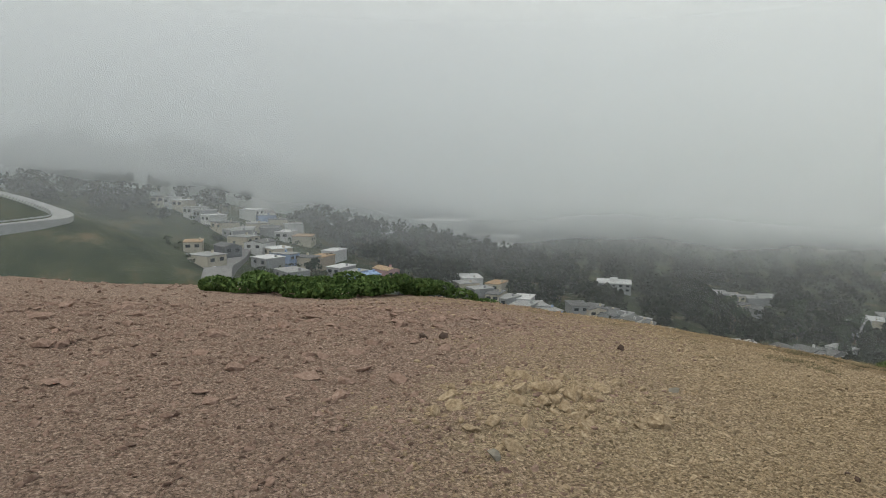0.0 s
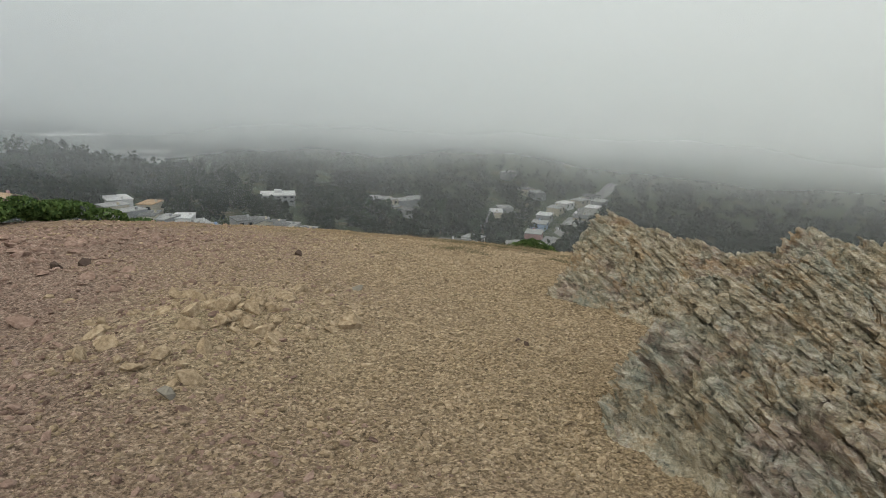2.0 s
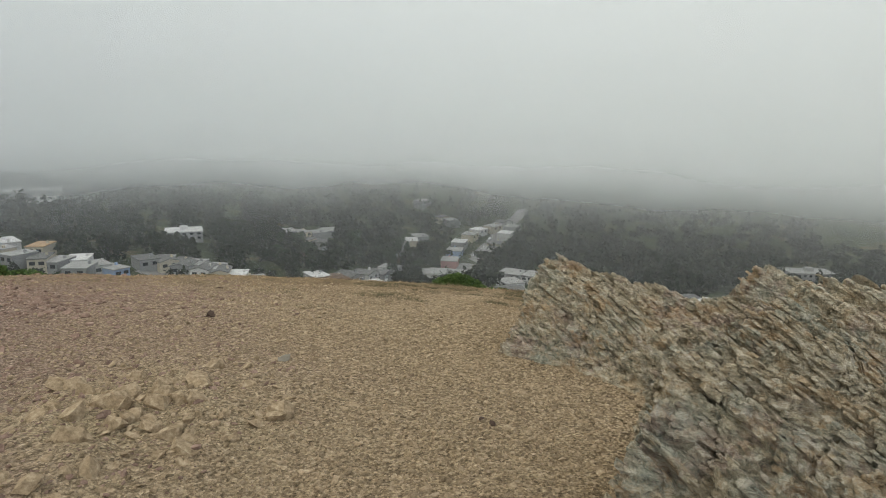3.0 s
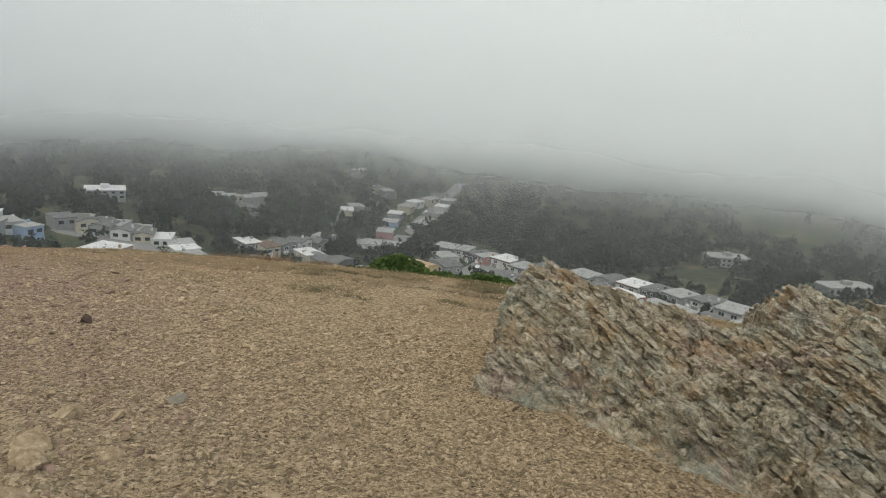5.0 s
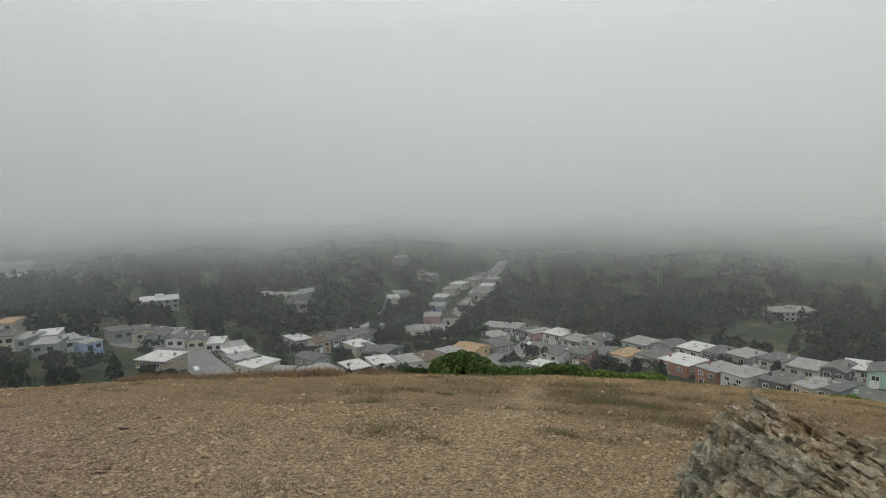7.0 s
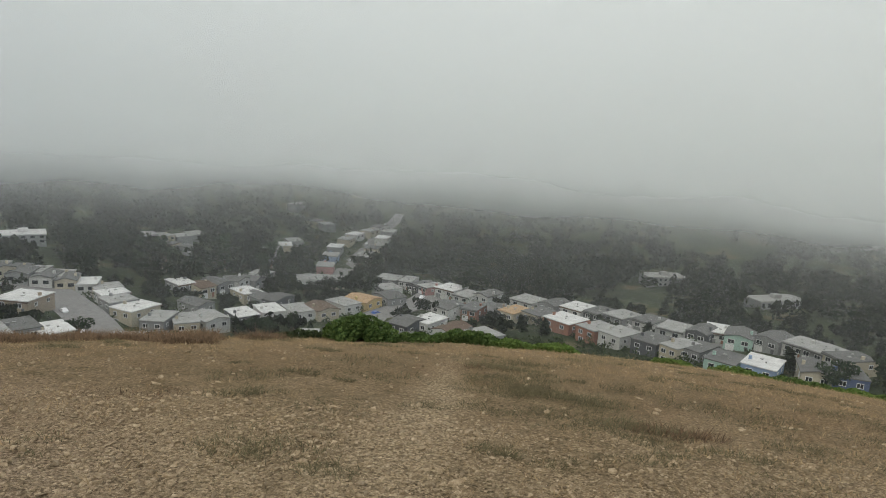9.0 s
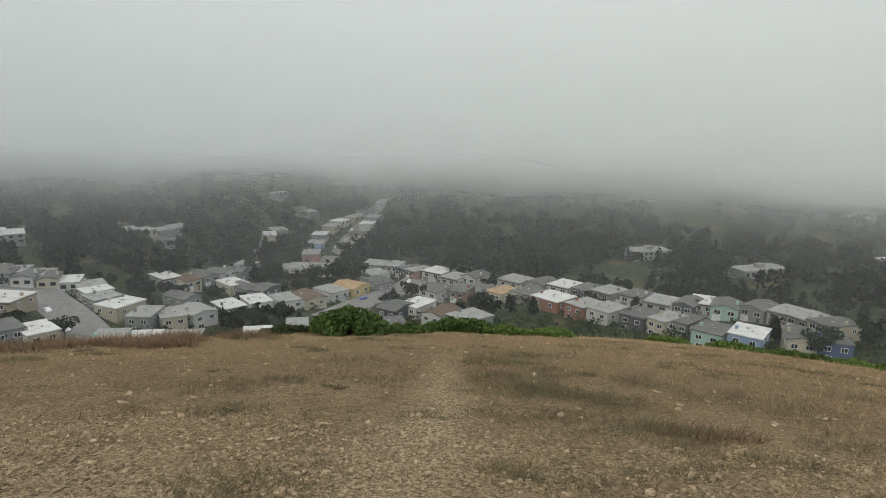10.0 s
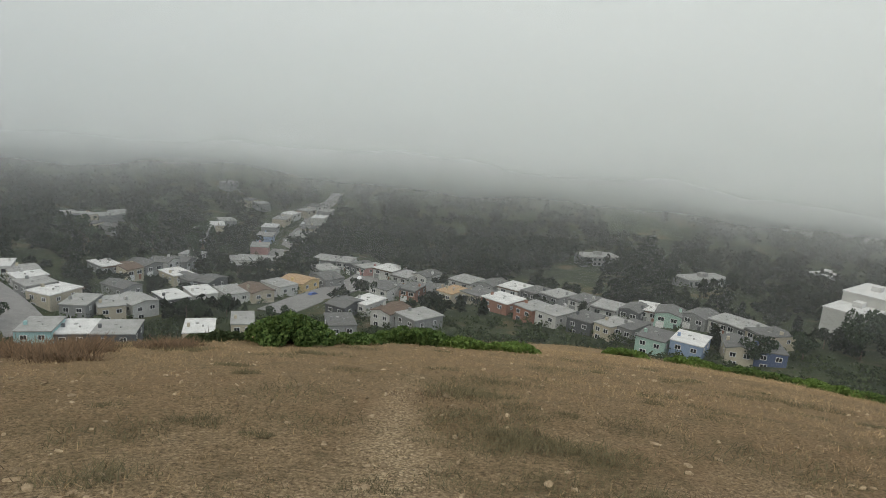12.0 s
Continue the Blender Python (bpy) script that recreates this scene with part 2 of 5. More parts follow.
def hill(x, y):
    """The dome of the near hilltop: falls away faster the farther from its crown."""
    f = np.where(x < 2.5, 0.74 + 0.32 * np.clip((y - 1.0) / 9.0, 0.0, 1.0), 0.98)
    r = np.hypot((x - 2.5) * f, np.minimum(y + 9.0, 0) * 0.5 + np.maximum(y + 9.0, 0))
    z = np.interp(r, [0, 3, 5, 7, 9, 12, 17, 24, 34, 50, 66, 80, 150, 400, 4000],
                  [0.42, 0.33, 0.22, 0.05, -0.30, -0.99, -2.52, -5.08, -9.1, -15.4, -21.9, -29.0, -68.0, -200.0, -2500.0])
    z = z + 1.3 * np.exp(-((x - 11) / 9) ** 2 - ((y - 38) / 20) ** 2) - 0.28 * np.exp(-((x + 7) / 4) ** 2 - ((y + 3.5) / 3) ** 2)
    return z + 0.25 * np.exp(-((x + 10) / 5) ** 2 - ((y + 8.5) / 2) ** 2)


def valley(x, y):
    """The valley floor with its rising far side."""
    z = -76.0 + 0.05 * (np.maximum(x, -100) + 52) - 0.085 * (np.minimum(y, 420) - 245)
    z = z + 0.13 * np.maximum(-x - 100, 0) + 0.02 * np.clip(-x - 100, 0, 200) * np.clip((245 - y) / 150, 0, 1)
    z = z + 0.16 * np.maximum(np.hypot(x, y) - 520, 0)
    z = z + 48 * np.exp(-((x - 110) / 200) ** 2 - ((y - 570) / 120) ** 2) + 34 * np.exp(-((x - 420) / 170) ** 2 - ((y - 460) / 150) ** 2)
    crest = -60 + 33 * np.clip((-x - 200) / 150, 0, 1)
    z = np.minimum(z, crest) + 13 * (1 - np.exp(-np.maximum(z - crest, 0) / 13))
    return z + 44 * np.exp(-((x + 540) / 130) ** 2 - ((y - 70) / 150) ** 2)


def spur(x, y):
    """A grassy spur that carries the winding road."""
    ax, ay, bx, by = -330.0, -30.0, -205.0, 62.0
    ux, uy = bx - ax, by - ay
    s = np.clip(((x - ax) * ux + (y - ay) * uy) / (ux * ux + uy * uy), -0.6, 1.6)
    d = np.hypot(x - ax - s * ux, y - ay - s * uy)
    top = -6 - 40 * np.clip(s, 0, 2) ** 1.5 - 10 * np.clip(-s, 0, 1)
    return top + 5 - np.sqrt(25 + (0.42 * d) ** 2)


def ground_height(x, y):
    far = smax(valley(x, y), spur(x, y), 6.0)
    return smax(hill(x, y), far, 3.0) - 0.02


def build_ground():
    """One sheet from the hilltop to the far hills, finest where the path runs."""
    cx, cy, spokes = 2.4, -4.6, 720
    rings = np.concatenate([[0.0, 0.04], 0.1 * 1.0262 ** np.arange(400)])
    rings = rings[rings < 3000]
    a = np.linspace(0, 2 * np.pi, spokes, endpoint=False)
    x = cx + rings[:, None] * np.cos(a)[None, :]
    y = cy + rings[:, None] * np.sin(a)[None, :]
    z = ground_height(x, y)
    r = np.hypot(x - cx, y - cy)
    near = np.exp(-(r / 22) ** 2)
    z = z + near * (0.035 * vnoise(x * 0.9, y * 0.9, 1) + 0.02 * vnoise(x * 2.6, y * 2.6, 2) + 0.012 * vnoise(x * 7, y * 7, 3) + 0.005 * vnoise(x * 19, y * 19, 4))
    # a low hump of broken pale chert beside the way
    z = z + 0.13 * np.exp(-(((x - 1.2) / 0.6) ** 2 + ((y + 4.8) / 0.8) ** 2)) * (1 + 0.35 * vnoise(x * 5, y * 5, 5))
    z = z + (1 - near) * np.clip((r - 15) / 60, 0, 1) * (0.9 * vnoise(x / 17, y / 17, 6) + 0.25 * vnoise(x / 4, y / 4, 7)) * np.clip((r - 15) / 300, 0.12, 1)
    k, m = len(rings), spokes
    v = np.stack([x.ravel(), y.ravel(), z.ravel()], 1)
    i = np.arange(k - 1)[:, None] * m + np.arange(m)[None, :]
    j = np.arange(k - 1)[:, None] * m + (np.arange(m)[None, :] + 1) % m
    f = np.stack([i.ravel(), (i + m).ravel(), (j + m).ravel(), j.ravel()], 1)
    ob = part("ground", soup("ground", v, f, True), GROUND)
    return tagged(ob, "stony hilltop of tan and red gravel with dry grass, falling to a wooded valley", "ground", kind="structure")


build_ground()


def at_ground(x, y, up=0.0):
    return float(ground_height(np.array(float(x)), np.array(float(y)))) + up


def build_fog():
    """Torn sheets of fog, one behind the other, round the valley."""
    for r, low, high, thick, haze, reach in ((138, -34, 40, 0.12, 0.055, 0.55), (225, -48, 20, 0.20, 0.05, 0.50), (300, -56, 0, 0.36, 0.045, 0.45), (380, -61, -16, 0.65, 0.045, 0.42), (475, -64, -20, 0.90, 0.05, 0.39), (600, -66, -28, 0.95, 0.08, 0.36), (760, -72, -36, 0.97, 0.16, 0.34)):
        a = np.radians(np.linspace(-75, 130, 96)) + np.pi / 2
        zz = np.linspace(-130, 420, 24)
        rr = r * (1 + 0.0 * a)
        x, y = rr * np.cos(a), rr * np.sin(a)
        v = np.stack([np.repeat(x, 24), np.repeat(y, 24), np.tile(zz, 96)], 1)
        p = (np.arange(95)[:, None] * 24 + np.arange(23)[None, :]).ravel()
        f = np.stack([p, p + 24, p + 25, p + 1], 1)
        ob = part("fog_bank", soup("fog_bank", v, f, True), fog_sheet("fog", low, high, thick, reach * r, haze))
        tagged(ob, "drifting pale grey fog hanging over the valley", "fog", "fog banks", "stuff")


build_fog()


# ---- houses ----
WALLS = {k: plain("stucco_" + k, c, 0.9, grain=0.7, depth=0.18) for k, c in dict(
    white=(0.50, 0.50, 0.47), cream=(0.43, 0.39, 0.30), grey=(0.24, 0.245, 0.24), dark=(0.10, 0.105, 0.11), yellow=(0.55, 0.42, 0.20),
    blue=(0.25, 0.33, 0.46), teal=(0.32, 0.50, 0.50), pink=(0.40, 0.235, 0.22), rust=(0.29, 0.15, 0.11), mint=(0.34, 0.48, 0.41), tan=(0.33, 0.27, 0.20),
    navy=(0.09, 0.12, 0.20)).items()}
ROOFS = {k: plain("roof_" + k, c, 0.85, grain=0.5, depth=0.3) for k, c in dict(
    white=(0.62, 0.62, 0.60), pale=(0.33, 0.33, 0.315), grey=(0.15, 0.15, 0.145), brown=(0.15, 0.11, 0.085), tan=(0.42, 0.29, 0.17), blue=(0.30, 0.42, 0.62)).items()}
HOUSE_WORDS = dict(white="white", cream="cream", grey="grey", dark="dark grey", yellow="yellow", blue="blue", teal="pale teal", pink="dusty pink", rust="rust red",
                   mint="mint green", tan="tan", navy="navy blue")


def gable_mesh(w, d, z, rise, over, along_x=False):
    """A pitched roof shell of some thickness."""
    a, b, t = w / 2 + over, d / 2 + over, 0.22
    s = [(-a, 0), (0, rise), (a, 0)]
    v, n = [], 3
    for y in (-b, b):
        v += [(x, y, z + h) for x, h in s] + [(x, y, z + h - t) for x, h in s]
    f = [(0, 1, 7, 6), (1, 2, 8, 7), (3, 9, 10, 4), (4, 10, 11, 5), (0, 6, 9, 3), (2, 5, 11, 8), (0, 3, 4, 1), (1, 4, 5, 2), (6, 7, 10, 9), (7, 8, 11, 10)]
    if along_x:
        v = [(y * w / d, -x * d / w, h) for x, y, h in v]
    me = bpy.data.meshes.new("roof")
    me.from_pydata(v, [], f)
    return me


def window(house_ob, x, y, z, w, h, face, far):
    """A window on the front (f), back (b) or a side (l, r) of a house."""
    def flat(u0, z0, u1, z1, d0, d1):
        if face == "f":
            return (x + u0, y - d1, z + z0, x + u1, y - d0, z + z1)
        if face == "b":
            return (x + u0, y + d0, z + z0, x + u1, y + d1, z + z1)
        if face == "l":
            return (x - d1, y + u0, z + z0, x - d0, y + u1, z + z1)
        return (x + d0, y + u0, z + z0, x + d1, y + u1, z + z1)
    a, t = w / 2, 0.12
    if far:
        part("window", boxes([flat(-a, 0, a, h, -0.05, 0.05)]), GLASS, house_ob)
        return
    fr = part("window", boxes([flat(-a - t, -t, a + t, 0, -0.05, 0.10), flat(-a - t, h, a + t, h + t, -0.05, 0.10), flat(-a - t, 0, -a, h, -0.05, 0.10),
                               flat(a, 0, a + t, h, -0.05, 0.10), flat(-0.05, 0, 0.05, h, -0.05, 0.09)]), TRIM, house_ob)
    part("pane", boxes([flat(-a, 0, a, h, -0.04, 0.04)]), GLASS, fr)


HOMES = []


def house(x, y, turn=0.0, w=8.2, d=12.0, h=4.9, wall="white", roof="white", style="flat", far=False, group="terrace houses", lift=0.0):
    """A two-storey stucco house. Its front looks along local -y."""
    z = at_ground(x, y)
    HOMES.append((x, y))
    word = {"flat": "a flat %s roof" % roof, "gable": "a pitched %s roof" % roof, "cross": "a pitched %s roof" % roof}[style]
    ob = thing("house", x, y, z + lift, turn, "%s stucco two-storey house with %s" % (HOUSE_WORDS[wall], word), "house", group)
    a, b = w / 2, d / 2
    part("wall", boxes([(-a, -b, -4.0, a, b, h)]), WALLS[wall], ob)
    if style == "flat":
        ro = part("roof", boxes([(-a - 0.25, -b - 0.35, h, a + 0.25, b + 0.25, h + 0.28)]), ROOFS[roof], ob)
        part("chimney", boxes([(a - 1.6, 0.5, h + 0.2, a - 0.8, 1.3, h + 1.3)]), WALLS[wall], ro)
        if not far:
            part("roof_vent", boxes([(-1.2, 1.0, h + 0.25, -0.8, 1.4, h + 0.75)]), ROOFS["pale"], ro)
            part("skylight", boxes([(0.3, -2.0, h + 0.25, 1.2, -1.1, h + 0.5)]), ROOFS["pale"], ro)
            # a tiled skirt over the street front
            part("eave", boxes([(-a - 0.3, -b - 0.6, h - 0.5, a + 0.3, -b - 0.002, h - 0.05)]), ROOFS["brown" if roof == "white" else "grey"], ob)
    else:
        along = style == "cross"
        rise = 1.1
        part("roof", gable_mesh(w, d, h + 0.2, rise, 0.35, along), ROOFS[roof], ob)
        # gable ends
        me = bpy.data.meshes.new("gable")
        if along:
            me.from_pydata([(s * a, q * b, h) for s in (-1, 1) for q in (-1, 1)] + [(-a, 0, h + rise), (a, 0, h + rise)], [], [(0, 1, 4), (2, 5, 3), (0, 4, 5, 2), (1, 3, 5, 4)])
        else:
            me.from_pydata([(q * a, s * b, h) for s in (-1, 1) for q in (-1, 1)] + [(0, -b, h + rise), (0, b, h + rise)], [], [(0, 4, 1), (2, 3, 5), (0, 2, 5, 4), (1, 4, 5, 3)])
        part("gable", me, WALLS[wall], ob)
        part("chimney", boxes([(a - 1.4, -0.5, h - 0.5, a - 0.6, 0.3, h + 1.7)]), WALLS[wall], ob)
    for u in (-0.24, 0.24):
        window(ob, u * w, -b, h - 2.2, 1.9, 1.3, "f", far)
        window(ob, u * w, b, h - 2.2, 1.5, 1.2, "b", far)
    if not far:
        window(ob, 0.2 * w, b, h - 5.0, 1.7, 1.4, "b", far)
        for s, face in ((-a, "l"), (a, "r")):
            window(ob, s, -0.2 * d, h - 2.2, 1.0, 1.1, face, far)
            window(ob, s, 0.25 * d, h - 2.2, 1.2, 1.1, face, far)
        g = part("garage_door", boxes([(-a + 0.7, -b - 0.06, 0.05, -a + 3.4, -b + 0.02, 2.3)]), TRIM if wall != "white" else WALLS["grey"], ob)
        part("front_door", boxes([(a - 2.2, -b - 0.06, 0.05, a - 1.2, -b + 0.02, 2.2)]), WALLS["rust" if wall in ("white", "cream") else "dark"], ob)
    return ob


# nearest row under the brow
house(-109, 164, 195, 9.0, 12, 4.6, "teal", "pale", "flat", False, "terrace houses")
house(-101, 168, 195, 9.0, 12, 4.7, "dark", "white", "flat", False, "terrace houses")
house(-90, 169, 195, 11.2, 12, 4.9, "dark", "pale", "flat", False, "terrace houses")
# small houses below the bushes
house(-69, 175, 198, 8.3, 12, 4.6, "cream", "white", "flat", False, "terrace houses")
house(-60, 186, 198, 6.6, 12, 4.7, "cream", "pale", "flat", False, "terrace houses")
house(-30, 188, 198, 8.4, 12, 4.9, "grey", "grey", "flat", False, "terrace houses")
# the curved street's near side
house(-147, 213, 136, 8.8, 9.5, 4.6, "cream", "pale", "flat", False, "terrace houses")
house(-141, 207, 143, 8.8, 9.5, 4.7, "white", "white", "flat", False, "terrace houses")
house(-134, 200, 147, 9.4, 9.5, 4.9, "grey", "pale", "flat", False, "terrace houses")
house(-125, 196, 162, 10.4, 12, 5.0, "cream", "white", "flat", False, "terrace houses")
house(-114, 192, 187, 8.0, 12, 4.7, "grey", "pale", "flat", False, "terrace houses")
house(-107, 196, 216, 8.0, 12, 4.8, "cream", "pale", "flat", False, "terrace houses")
house(-102, 204, 234, 9.0, 12, 5.0, "white", "pale", "gable", False, "terrace houses")
house(-96, 217, 227, 8.5, 12, 4.6, "dark", "white", "flat", False, "terrace houses")
house(-89, 226, 220, 8.8, 12, 4.7, "white", "white", "flat", False, "terrace houses")
house(-78, 228, 223, 9.0, 12, 4.9, "white", "pale", "flat", False, "terrace houses")
house(-70, 232, 224, 8.7, 12, 5.0, "cream", "brown", "gable", False, "terrace houses")
house(-65, 246, 235, 8.8, 12, 4.7, "white", "pale", "flat", False, "terrace houses")
house(-59, 255, 245, 11.0, 12, 4.8, "yellow", "tan", "gable", False, "terrace houses")
# beside the curved street
house(-154, 181, 0, 12.2, 12, 4.6, "tan", "white", "flat", False, "houses over the hollow")
# low roofs at the foot of the slope
house(-136, 147, 234, 7.6, 12, 4.6, "grey", "pale", "flat", False, "houses over the hollow")
house(-135, 156, 234, 8.2, 12, 4.7, "grey", "grey", "flat", False, "houses over the hollow")
house(-127, 159, 234, 8.2, 12, 4.9, "cream", "white", "flat", False, "houses over the hollow")
# the street above the hollow
house(-187, 208, 22, 6.2, 11, 4.6, "grey", "pale", "flat", True, "houses over the hollow")
house(-181, 211, 15, 6.2, 11, 4.7, "cream", "grey", "flat", True, "houses over the hollow")
house(-175, 213, 15, 6.7, 11, 4.9, "grey", "pale", "flat", True, "houses over the hollow")
house(-167, 214, 11, 7.4, 11, 5.0, "cream", "pale", "flat", True, "houses over the hollow")
# the second row behind the yards
house(-135, 244, 55, 7.6, 12, 4.6, "grey", "white", "flat", False, "terrace houses")
house(-127, 245, 63, 7.6, 12, 4.7, "cream", "brown", "cross", False, "terrace houses")
house(-125, 257, 64, 8.4, 12, 4.9, "grey", "grey", "gable", False, "terrace houses")
house(-122, 268, 82, 9.1, 9.5, 5.0, "white", "grey", "gable", False, "terrace houses")
house(-118, 277, 82, 8.9, 9.5, 4.7, "grey", "grey", "gable", False, "terrace houses")
house(-120, 294, 86, 8.6, 9.5, 4.8, "white", "pale", "flat", False, "terrace houses")
# houses inside the block
house(-115, 219, 246, 7.7, 12, 4.6, "grey", "grey", "gable", False, "terrace houses")
house(-110, 253, 233, 8.6, 12, 4.7, "cream", "white", "flat", False, "terrace houses")
house(-102, 249, 233, 8.1, 12, 4.9, "grey", "grey", "gable", False, "terrace houses")
house(-94, 248, 162, 8.1, 12, 5.0, "dark", "grey", "cross", False, "terrace houses")
# across the junction
house(-98, 310, 10, 11.2, 12, 4.6, "grey", "pale", "flat", False, "terrace houses")
house(-86, 307, 2, 11.1, 12, 4.7, "cream", "pale", "flat", False, "terrace houses")
house(-60, 317, 351, 11.3, 12, 4.9, "grey", "pale", "flat", False, "terrace houses")
house(-49, 312, 349, 6.6, 12, 5.0, "white", "pale", "flat", False, "terrace houses")
house(-41, 301, 324, 7.1, 12, 4.7, "dark", "grey", "gable", False, "terrace houses")
house(-35, 297, 315, 7.1, 12, 4.8, "pink", "pale", "flat", False, "terrace houses")
house(-25, 292, 330, 10.9, 12, 5.0, "white", "white", "flat", False, "terrace houses")
house(-16, 278, 330, 8.5, 12, 4.6, "white", "pale", "flat", False, "terrace houses")
house(-7, 280, 327, 8.1, 12, 4.7, "white", "grey", "gable", False, "terrace houses")
# below the junction
house(-55, 289, 309, 11.3, 9.5, 4.6, "white", "pale", "flat", False, "terrace houses")
house(-50, 266, 316, 12.7, 9.5, 4.7, "grey", "grey", "gable", False, "terrace houses")
house(-21, 247, 322, 9.9, 12, 4.9, "white", "grey", "cross", False, "terrace houses")
house(-11, 247, 340, 6.8, 12, 5.0, "rust", "grey", "flat", False, "terrace houses")
house(-2, 248, 4, 7.6, 12, 4.7, "tan", "grey", "flat", False, "terrace houses")
# under the junction
house(-33, 215, 153, 8.3, 12, 4.6, "dark", "grey", "cross", False, "terrace houses")
house(-26, 220, 150, 8.4, 12, 4.7, "white", "white", "flat", False, "terrace houses")
house(-16, 206, 150, 7.8, 12, 4.9, "white", "brown", "gable", False, "terrace houses")
house(-6, 199, 134, 10.1, 12, 5.0, "grey", "pale", "flat", False, "terrace houses")
# the long double row, upper side
house(11, 271, 325, 11.4, 12, 4.6, "white", "pale", "flat", False, "terrace houses")
house(22, 264, 321, 8.6, 12, 4.7, "grey", "grey", "gable", False, "terrace houses")
house(31, 257, 324, 9.6, 12, 4.9, "white", "white", "flat", False, "terrace houses")
house(39, 249, 321, 7.7, 12, 5.0, "dark", "grey", "flat", False, "terrace houses")
house(47, 245, 314, 8.9, 12, 4.7, "grey", "pale", "flat", False, "terrace houses")
house(56, 237, 320, 8.2, 12, 4.8, "white", "grey", "flat", False, "terrace houses")
house(62, 225, 329, 8.9, 12, 5.0, "white", "pale", "flat", False, "terrace houses")
house(71, 223, 324, 7.3, 12, 4.6, "dark", "grey", "gable", False, "terrace houses")
house(77, 226, 342, 7.3, 12, 4.7, "white", "white", "flat", False, "terrace houses")
house(82, 218, 336, 8.8, 12, 4.9, "mint", "grey", "gable", False, "terrace houses")
house(92, 215, 314, 8.4, 12, 5.0, "grey", "grey", "gable", False, "terrace houses")
house(99, 210, 312, 7.5, 12, 4.7, "white", "pale", "flat", False, "terrace houses")
house(102, 201, 298, 8.0, 12, 4.8, "grey", "pale", "flat", False, "terrace houses")
house(105, 192, 288, 8.5, 12, 5.0, "cream", "grey", "flat", False, "terrace houses")
# the long double row, lower side
house(5, 245, 144, 7.6, 12, 4.6, "cream", "tan", "flat", False, "terrace houses")
house(15, 243, 139, 8.8, 12, 4.7, "cream", "grey", "flat", False, "terrace houses")
house(24, 231, 139, 12.1, 12, 4.9, "rust", "white", "flat", False, "terrace houses")
house(34, 219, 132, 8.4, 12, 5.0, "rust", "pale", "flat", False, "terrace houses")
house(41, 213, 135, 8.8, 12, 4.7, "white", "pale", "flat", False, "terrace houses")
house(50, 205, 143, 8.6, 12, 4.8, "dark", "grey", "flat", False, "terrace houses")
house(57, 198, 133, 6.2, 12, 5.0, "cream", "pale", "flat", False, "terrace houses")
house(63, 197, 137, 6.2, 12, 4.6, "grey", "grey", "flat", False, "terrace houses")
house(67, 185, 146, 8.6, 12, 4.7, "mint", "grey", "flat", False, "terrace houses")
house(76, 181, 148, 9.1, 12, 4.9, "blue", "white", "flat", False, "terrace houses")
house(88, 177, 164, 7.5, 12, 5.0, "cream", "grey", "gable", False, "terrace houses")
house(96, 176, 168, 8.5, 12, 4.7, "navy", "grey", "flat", False, "terrace houses")
# the far street, left side
house(-105, 352, 101, 13.0, 9.5, 4.6, "pink", "pale", "flat", True, "houses on the far street")
house(-112, 386, 98, 13.0, 9.5, 4.7, "blue", "pale", "flat", True, "houses on the far street")
house(-118, 417, 95, 13.0, 9.5, 4.9, "grey", "white", "flat", True, "houses on the far street")
house(-117, 441, 87, 13.0, 9.5, 5.0, "cream", "pale", "flat", True, "houses on the far street")
house(-115, 458, 77, 13.0, 9.5, 4.7, "white", "white", "flat", True, "houses on the far street")
house(-107, 472, 71, 13.0, 9.5, 4.8, "cream", "pale", "flat", True, "houses on the far street")
house(-102, 486, 66, 13.0, 9.5, 5.0, "white", "grey", "gable", True, "houses on the far street")
# the far street, right side
house(-94, 407, 89, 13.0, 9.5, 4.6, "white", "pale", "flat", True, "houses on the far street")
house(-94, 427, 88, 13.0, 9.5, 4.7, "cream", "grey", "gable", True, "houses on the far street")
house(-93, 454, 88, 13.0, 9.5, 4.9, "white", "white", "flat", True, "houses on the far street")
house(-92, 471, 87, 13.0, 9.5, 5.0, "grey", "pale", "flat", True, "houses on the far street")
# steps of houses left of the far street
house(-144, 368, 92, 13.0, 9.5, 4.6, "grey", "pale", "flat", True, "houses among the trees")
house(-144, 389, 293, 13.0, 9.5, 4.7, "cream", "white", "flat", True, "houses among the trees")
house(-145, 410, 305, 13.0, 9.5, 4.9, "grey", "pale", "flat", True, "houses among the trees")
house(-134, 345, 298, 13.0, 9.5, 5.0, "grey", "grey", "flat", True, "houses among the trees")
house(-101, 306, 293, 11.3, 9.5, 4.7, "white", "pale", "flat", True, "houses among the trees")
# roofs high in the woods
house(-202, 331, 48, 7.8, 11, 4.6, "grey", "pale", "flat", True, "houses among the trees")
house(-196, 336, 68, 7.8, 11, 4.7, "cream", "pale", "flat", True, "houses among the trees")
house(-190, 345, 325, 10.2, 9.5, 4.9, "grey", "pale", "flat", True, "houses among the trees")
house(-190, 362, 321, 13.0, 9.5, 5.0, "grey", "pale", "flat", True, "houses among the trees")
house(-182, 317, 87, 7.8, 9.5, 4.7, "cream", "grey", "flat", True, "houses among the trees")
house(-174, 319, 73, 7.8, 11, 4.8, "grey", "grey", "flat", True, "houses among the trees")
house(-180, 513, 76, 13.0, 9.5, 5.0, "grey", "pale", "flat", True, "houses among the trees")
house(-153, 480, 78, 11.7, 9.5, 4.6, "cream", "grey", "flat", True, "houses among the trees")
house(-142, 475, 315, 11.7, 9.5, 4.7, "grey", "pale", "flat", True, "houses among the trees")


